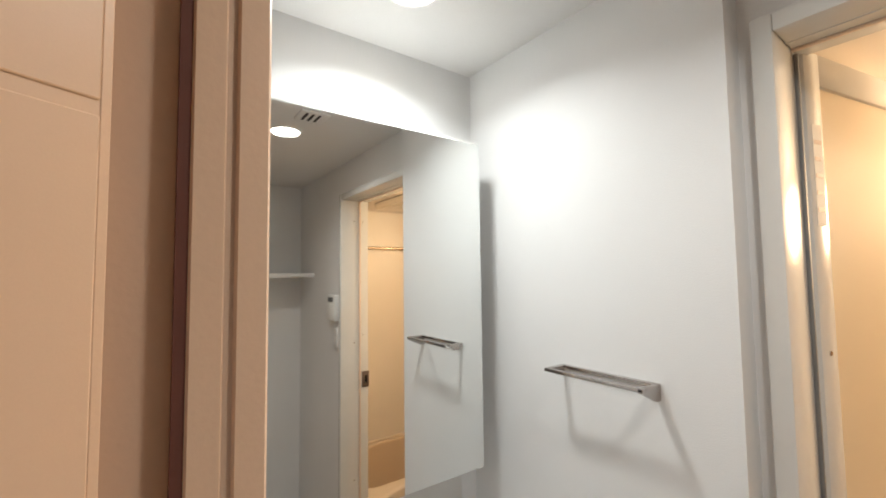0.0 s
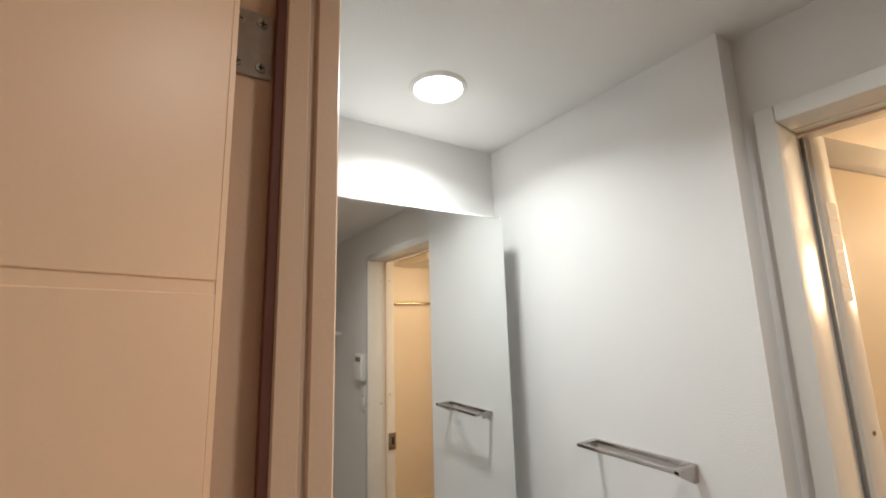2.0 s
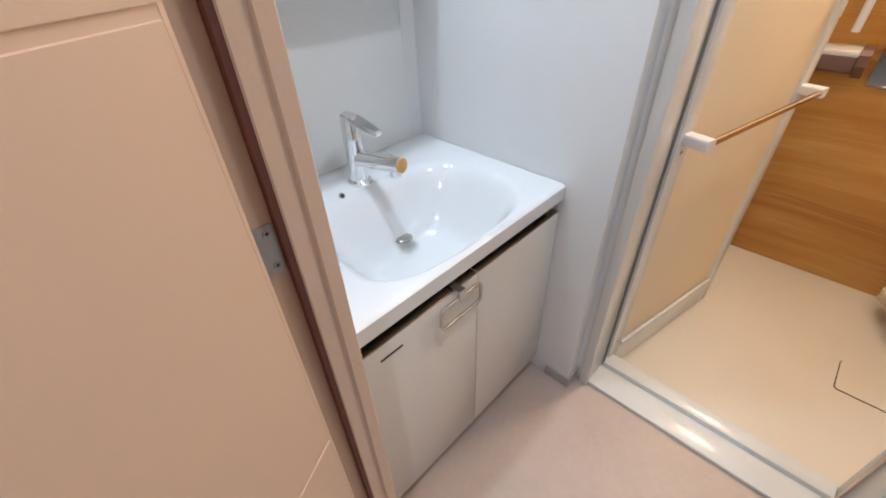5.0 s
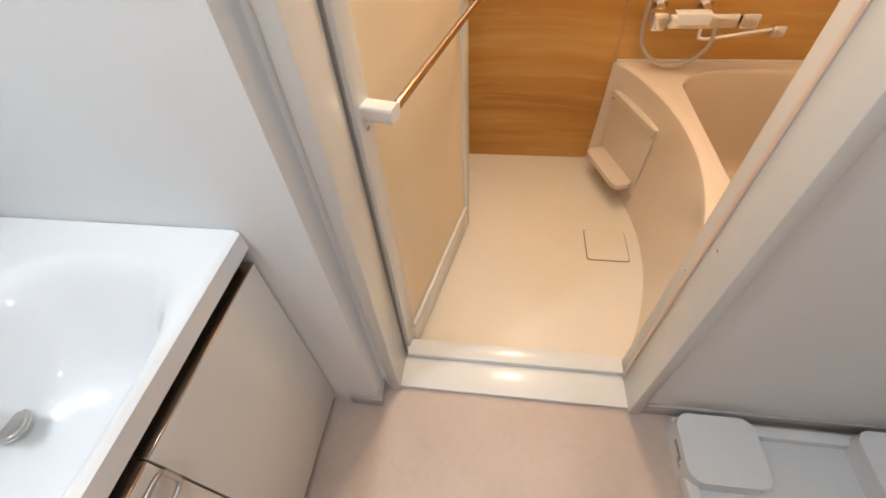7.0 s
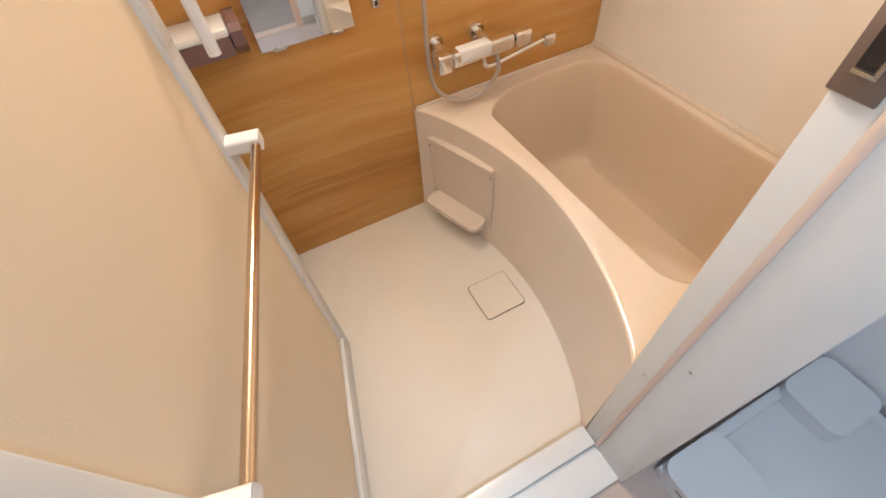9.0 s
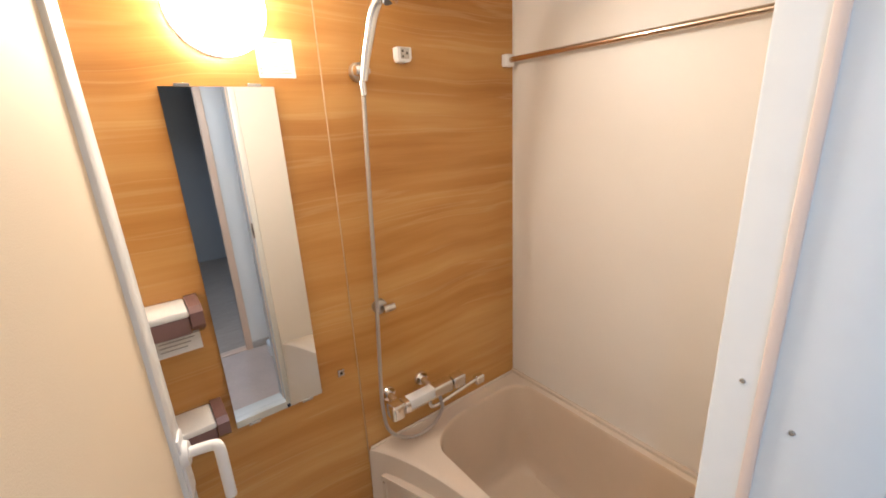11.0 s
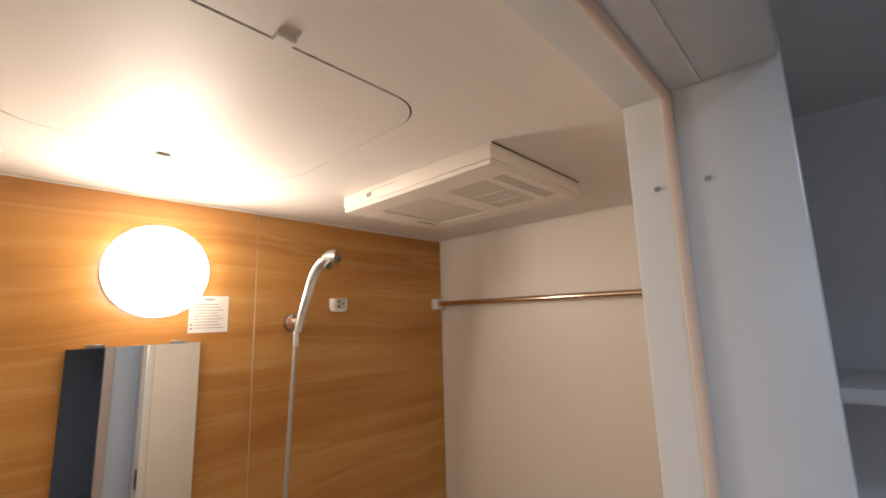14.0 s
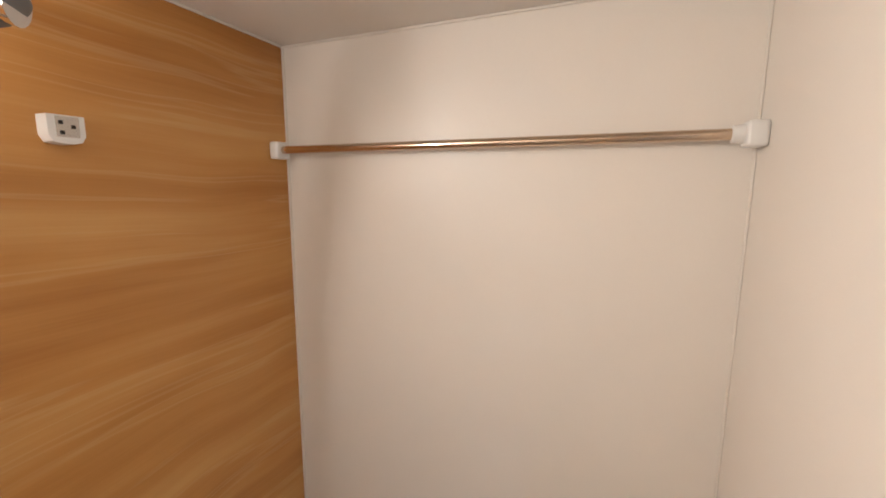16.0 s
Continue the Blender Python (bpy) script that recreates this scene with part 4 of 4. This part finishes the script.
def mixer():
    zc, yc = 0.600, FAR_Y - 0.085
    ob = tagged(group_at("bath_mixer", 1.62, FAR_Y, zc), "chrome thermostatic bath mixer with swivel spout", "mixer tap")
    ob.matrix_world = Matrix.Identity(4)
    boxes("body", CHROME, [((1.505, yc - 0.026, zc - 0.026), (1.735, yc + 0.024, zc + 0.024))], 0.010, ob, 3)
    boxes("top_cover", WHITE_PLASTIC, [((1.525, yc - 0.027, zc - 0.016), (1.645, yc + 0.018, zc + 0.0265))], 0.006, ob)
    boxes("dial", CHROME, [((1.448, yc - 0.030, zc - 0.032), (1.500, yc + 0.028, zc + 0.030))], 0.009, ob, 3)
    boxes("dial_band", STEEL, [((1.500, yc - 0.022, zc - 0.022), (1.506, yc + 0.020, zc + 0.020))], 0.002, ob)
    boxes("lever_dial", CHROME, [((1.740, yc - 0.027, zc - 0.026), (1.800, yc + 0.022, zc + 0.024))], 0.008, ob, 3)
    for lx in (1.490, 1.645):
        lathe("wall_rose", CHROME, [(0.0, 0.016), (0.026, 0.014), (0.031, 0.004), (0.031, 0.0)], (lx, FAR_Y, zc + 0.02), (0, -1, 0), 28, ob)
        tube("leg", CHROME, [(lx, FAR_Y - 0.008, zc + 0.020), (lx, yc + 0.030, zc + 0.018), (lx, yc + 0.008, zc + 0.006)], 0.0145, 16, ob)
    tube("spout", CHROME, spline([(1.628, yc, zc - 0.020), (1.628, yc - 0.006, zc - 0.052), (1.650, yc - 0.012, zc - 0.062), (1.74, yc - 0.02, zc - 0.045), (1.85, yc - 0.03, zc - 0.022)], 6), 0.0085, 16, ob)
    boxes("spout_tip", CHROME, [((1.843, yc - 0.046, zc - 0.046), (1.888, yc - 0.014, zc - 0.008))], 0.008, ob, 3)


mixer()
plug = tagged(group_at("wall_plug", 1.315, FAR_Y, 0.79), "small square chrome chain fixing on the wall", "wall fixing")
boxes("plate", STEEL, [((-0.012, -0.008, -0.013), (0.012, 0.0, 0.013))], 0.002, plug)
boxes("hole", SLOT_SHADE, [((-0.004, -0.0086, -0.006), (0.004, -0.0078, 0.006))], 0.0, plug)


def rod_socket(name, x, y, z, facing, label):
    """Rounded socket for a drying rod, open towards the room."""
    ob = tagged(group_at(name, x, y, z), label, "rod socket", "rod sockets of the bathroom")
    place = lambda u, v, h: (u, -h * facing, v)
    slab("cup", WHITE_PLASTIC, [(-0.026, 0.022), (-0.026, -0.010), (-0.020, -0.021), (-0.008, -0.024), (0.008, -0.024), (0.020, -0.021), (0.026, -0.010), (0.026, 0.022)], place, 0.0, 0.030, 0.003, ob)
    boxes("inner", STEEL, [((-0.015, min(-0.0306 * facing, -0.0296 * facing), -0.013), (0.017, max(-0.0306 * facing, -0.0296 * facing), 0.020))], 0.0, ob)
    for u, v in ((-0.008, 0.010), (-0.007, -0.006), (0.009, 0.004)):
        boxes("hole", SLOT_SHADE, [((u - 0.003, min(-0.0314 * facing, -0.0305 * facing), v - 0.003), (u + 0.003, max(-0.0314 * facing, -0.0305 * facing), v + 0.003))], 0.0, ob)
    return ob


rod_socket("rod_socket", 1.662, FAR_Y, 1.838, 1, "white plastic rod socket on the wood-print wall")

rod = tagged(group_at("drying_rod", 2.152, 0.76, 1.841), "champagne steel drying rod between two white sockets", "drying rod")
tube("rod", BRASSY, [(0, NEAR_Y - 0.76 + 0.03, 0), (0, FAR_Y - 0.76 - 0.02, 0)], 0.0105, 18, rod)
for y0, y1 in ((FAR_Y - 0.76 - 0.030, FAR_Y - 0.76), (NEAR_Y - 0.76, NEAR_Y - 0.76 + 0.034)):
    boxes("socket", WHITE_PLASTIC, [((-0.024, y0, -0.024), (0.024, y1, 0.022))], 0.007, rod, 3)
lathe("collar", WHITE_PLASTIC, [(0.0106, 0.0), (0.017, 0.0), (0.016, 0.018), (0.0106, 0.02)], (0, NEAR_Y - 0.76 + 0.033, 0), (0, 1, 0), 20, rod)


def fan_heater():
    """Ceiling unit with tapered sides, two louvred grilles and a slot."""
    x0, x1, y0, y1, zt, zb = 1.480, 1.858, 0.484, 0.990, ZB, 2.076
    ob = tagged(group_at("bathroom_fan_heater", 0, 0, 0), "cream ceiling fan heater with louvred grilles", "fan heater")
    gr = [(1.552, 0.725, 1.775, 0.905), (1.552, 0.553, 1.775, 0.668), (1.552, 0.502, 1.770, 0.535)]
    bm = bmesh.new()
    add_box(bm, (x0, y0, zb + 0.012), (x1, y1, zt), 0.004)
    # bottom skin in strips round the grilles
    xs = [x0 + 0.002, gr[0][0], gr[0][2], x1 - 0.012]
    add_box(bm, (xs[0], y0 + 0.004, zb), (xs[1], y1 - 0.002, zb + 0.0125), 0.002, 1)
    add_box(bm, (xs[2], y0 + 0.004, zb), (xs[3], y1 - 0.002, zb + 0.0125), 0.002, 1)
    stops = [y0 + 0.004, 0.502, 0.535, 0.553, 0.668, 0.725, 0.905, y1 - 0.002]
    for a, b in zip(stops[0::2], stops[1::2]):
        add_box(bm, (xs[1], a, zb), (xs[2], b, zb + 0.0125))
    shape("case", bm, FAN_PLASTIC, ob, True)
    # near-black sheets painted as the shade between the louvres
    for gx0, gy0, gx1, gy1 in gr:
        boxes("louvre_shade", SLOT_SHADE, [((gx0, gy0, zb + 0.0085), (gx1, gy1, zb + 0.0118))], 0.0, ob)
    bm = bmesh.new()
    for (gx0, gy0, gx1, gy1), pitch, wide in ((gr[0], 0.0115, 0.0072), (gr[1], 0.0105, 0.0052), (gr[2], 0.0105, 0.004)):
        y = gy0 + 0.003
        while y + wide < gy1:
            add_box(bm, (gx0, y, zb + 0.001), (gx1, y + wide, zb + 0.006))
            y += pitch
    for cx in (1.645, 1.718):
        add_box(bm, (cx - 0.002, 0.553, zb + 0.0005), (cx + 0.002, 0.668, zb + 0.006))
    shape("louvres", bm, FAN_PLASTIC, ob)
    boxes("sensor", INK, [((x0 - 0.0008, 0.865, zb + 0.020), (x0 + 0.002, 0.885, zb + 0.032))], 0.0, ob)
    boxes("seam", BASE_GREY, [((x0 - 0.0004, 0.77, zb + 0.034), (x0 + 0.001, 0.87, zb + 0.036))], 0.0, ob)
    boxes("nozzle_slot", HINGE, [((1.705, 0.925, zb - 0.0006), (1.785, 0.940, zb + 0.001))], 0.0, ob)
    boxes("flange_gap", BROWN_SLOT, [((x0 + 0.006, y0 - 0.0006, zt - 0.004), (x1 - 0.004, y0 + 0.002, zt - 0.001))], 0.0, ob)


fan_heater()

reel = tagged(group_at("rod_socket_near_wall", 1.615, NEAR_Y, 1.822), "cream rounded rod socket on the bathroom door wall", "rod socket", "rod sockets of the bathroom")
slab("cup", WHITE_PLASTIC, [(-0.024, 0.022), (-0.024, -0.012), (-0.018, -0.022), (0.018, -0.022), (0.024, -0.012), (0.024, 0.022)], lambda u, v, h: (u, h, v), 0.0, 0.026, 0.004, reel)
boxes("hole", SLOT_SHADE, [((0.0235, 0.010, 0.004), (0.0246, 0.017, 0.007)), ((0.0235, 0.010, -0.006), (0.0246, 0.017, -0.003))], 0.0, reel)
warn = tagged(group_at("warning_label", 1.606, NEAR_Y, 1.762), "small printed warning label with a red strip", "label")
boxes("sheet", BATH_WALL, [((-0.022, 0.0001, -0.028), (0.022, 0.0008, 0.026))], 0.0, warn)
boxes("print_bars", HINGE, [((-0.014, 0.0009, 0.001 - 0.008 * k), (0.016, 0.0012, 0.0035 - 0.008 * k)) for k in range(3)], 0.0, warn)
boxes("dark_mark", INK, [((-0.015, 0.0009, 0.011), (0.002, 0.0012, 0.022))], 0.0, warn)
boxes("yellow_mark", YELLOW_INK, [((0.004, 0.0009, 0.011), (0.013, 0.0012, 0.020))], 0.0, warn)
boxes("red_strip", RED_INK, [((-0.015, 0.0009, -0.0245), (0.017, 0.0012, -0.0205))], 0.0, warn)
boxes("rule", INK, [((-0.021, 0.0009, 0.0065), (0.021, 0.0012, 0.0072))], 0.0, warn)
warn.scale = (1.35, 1.0, 1.0)
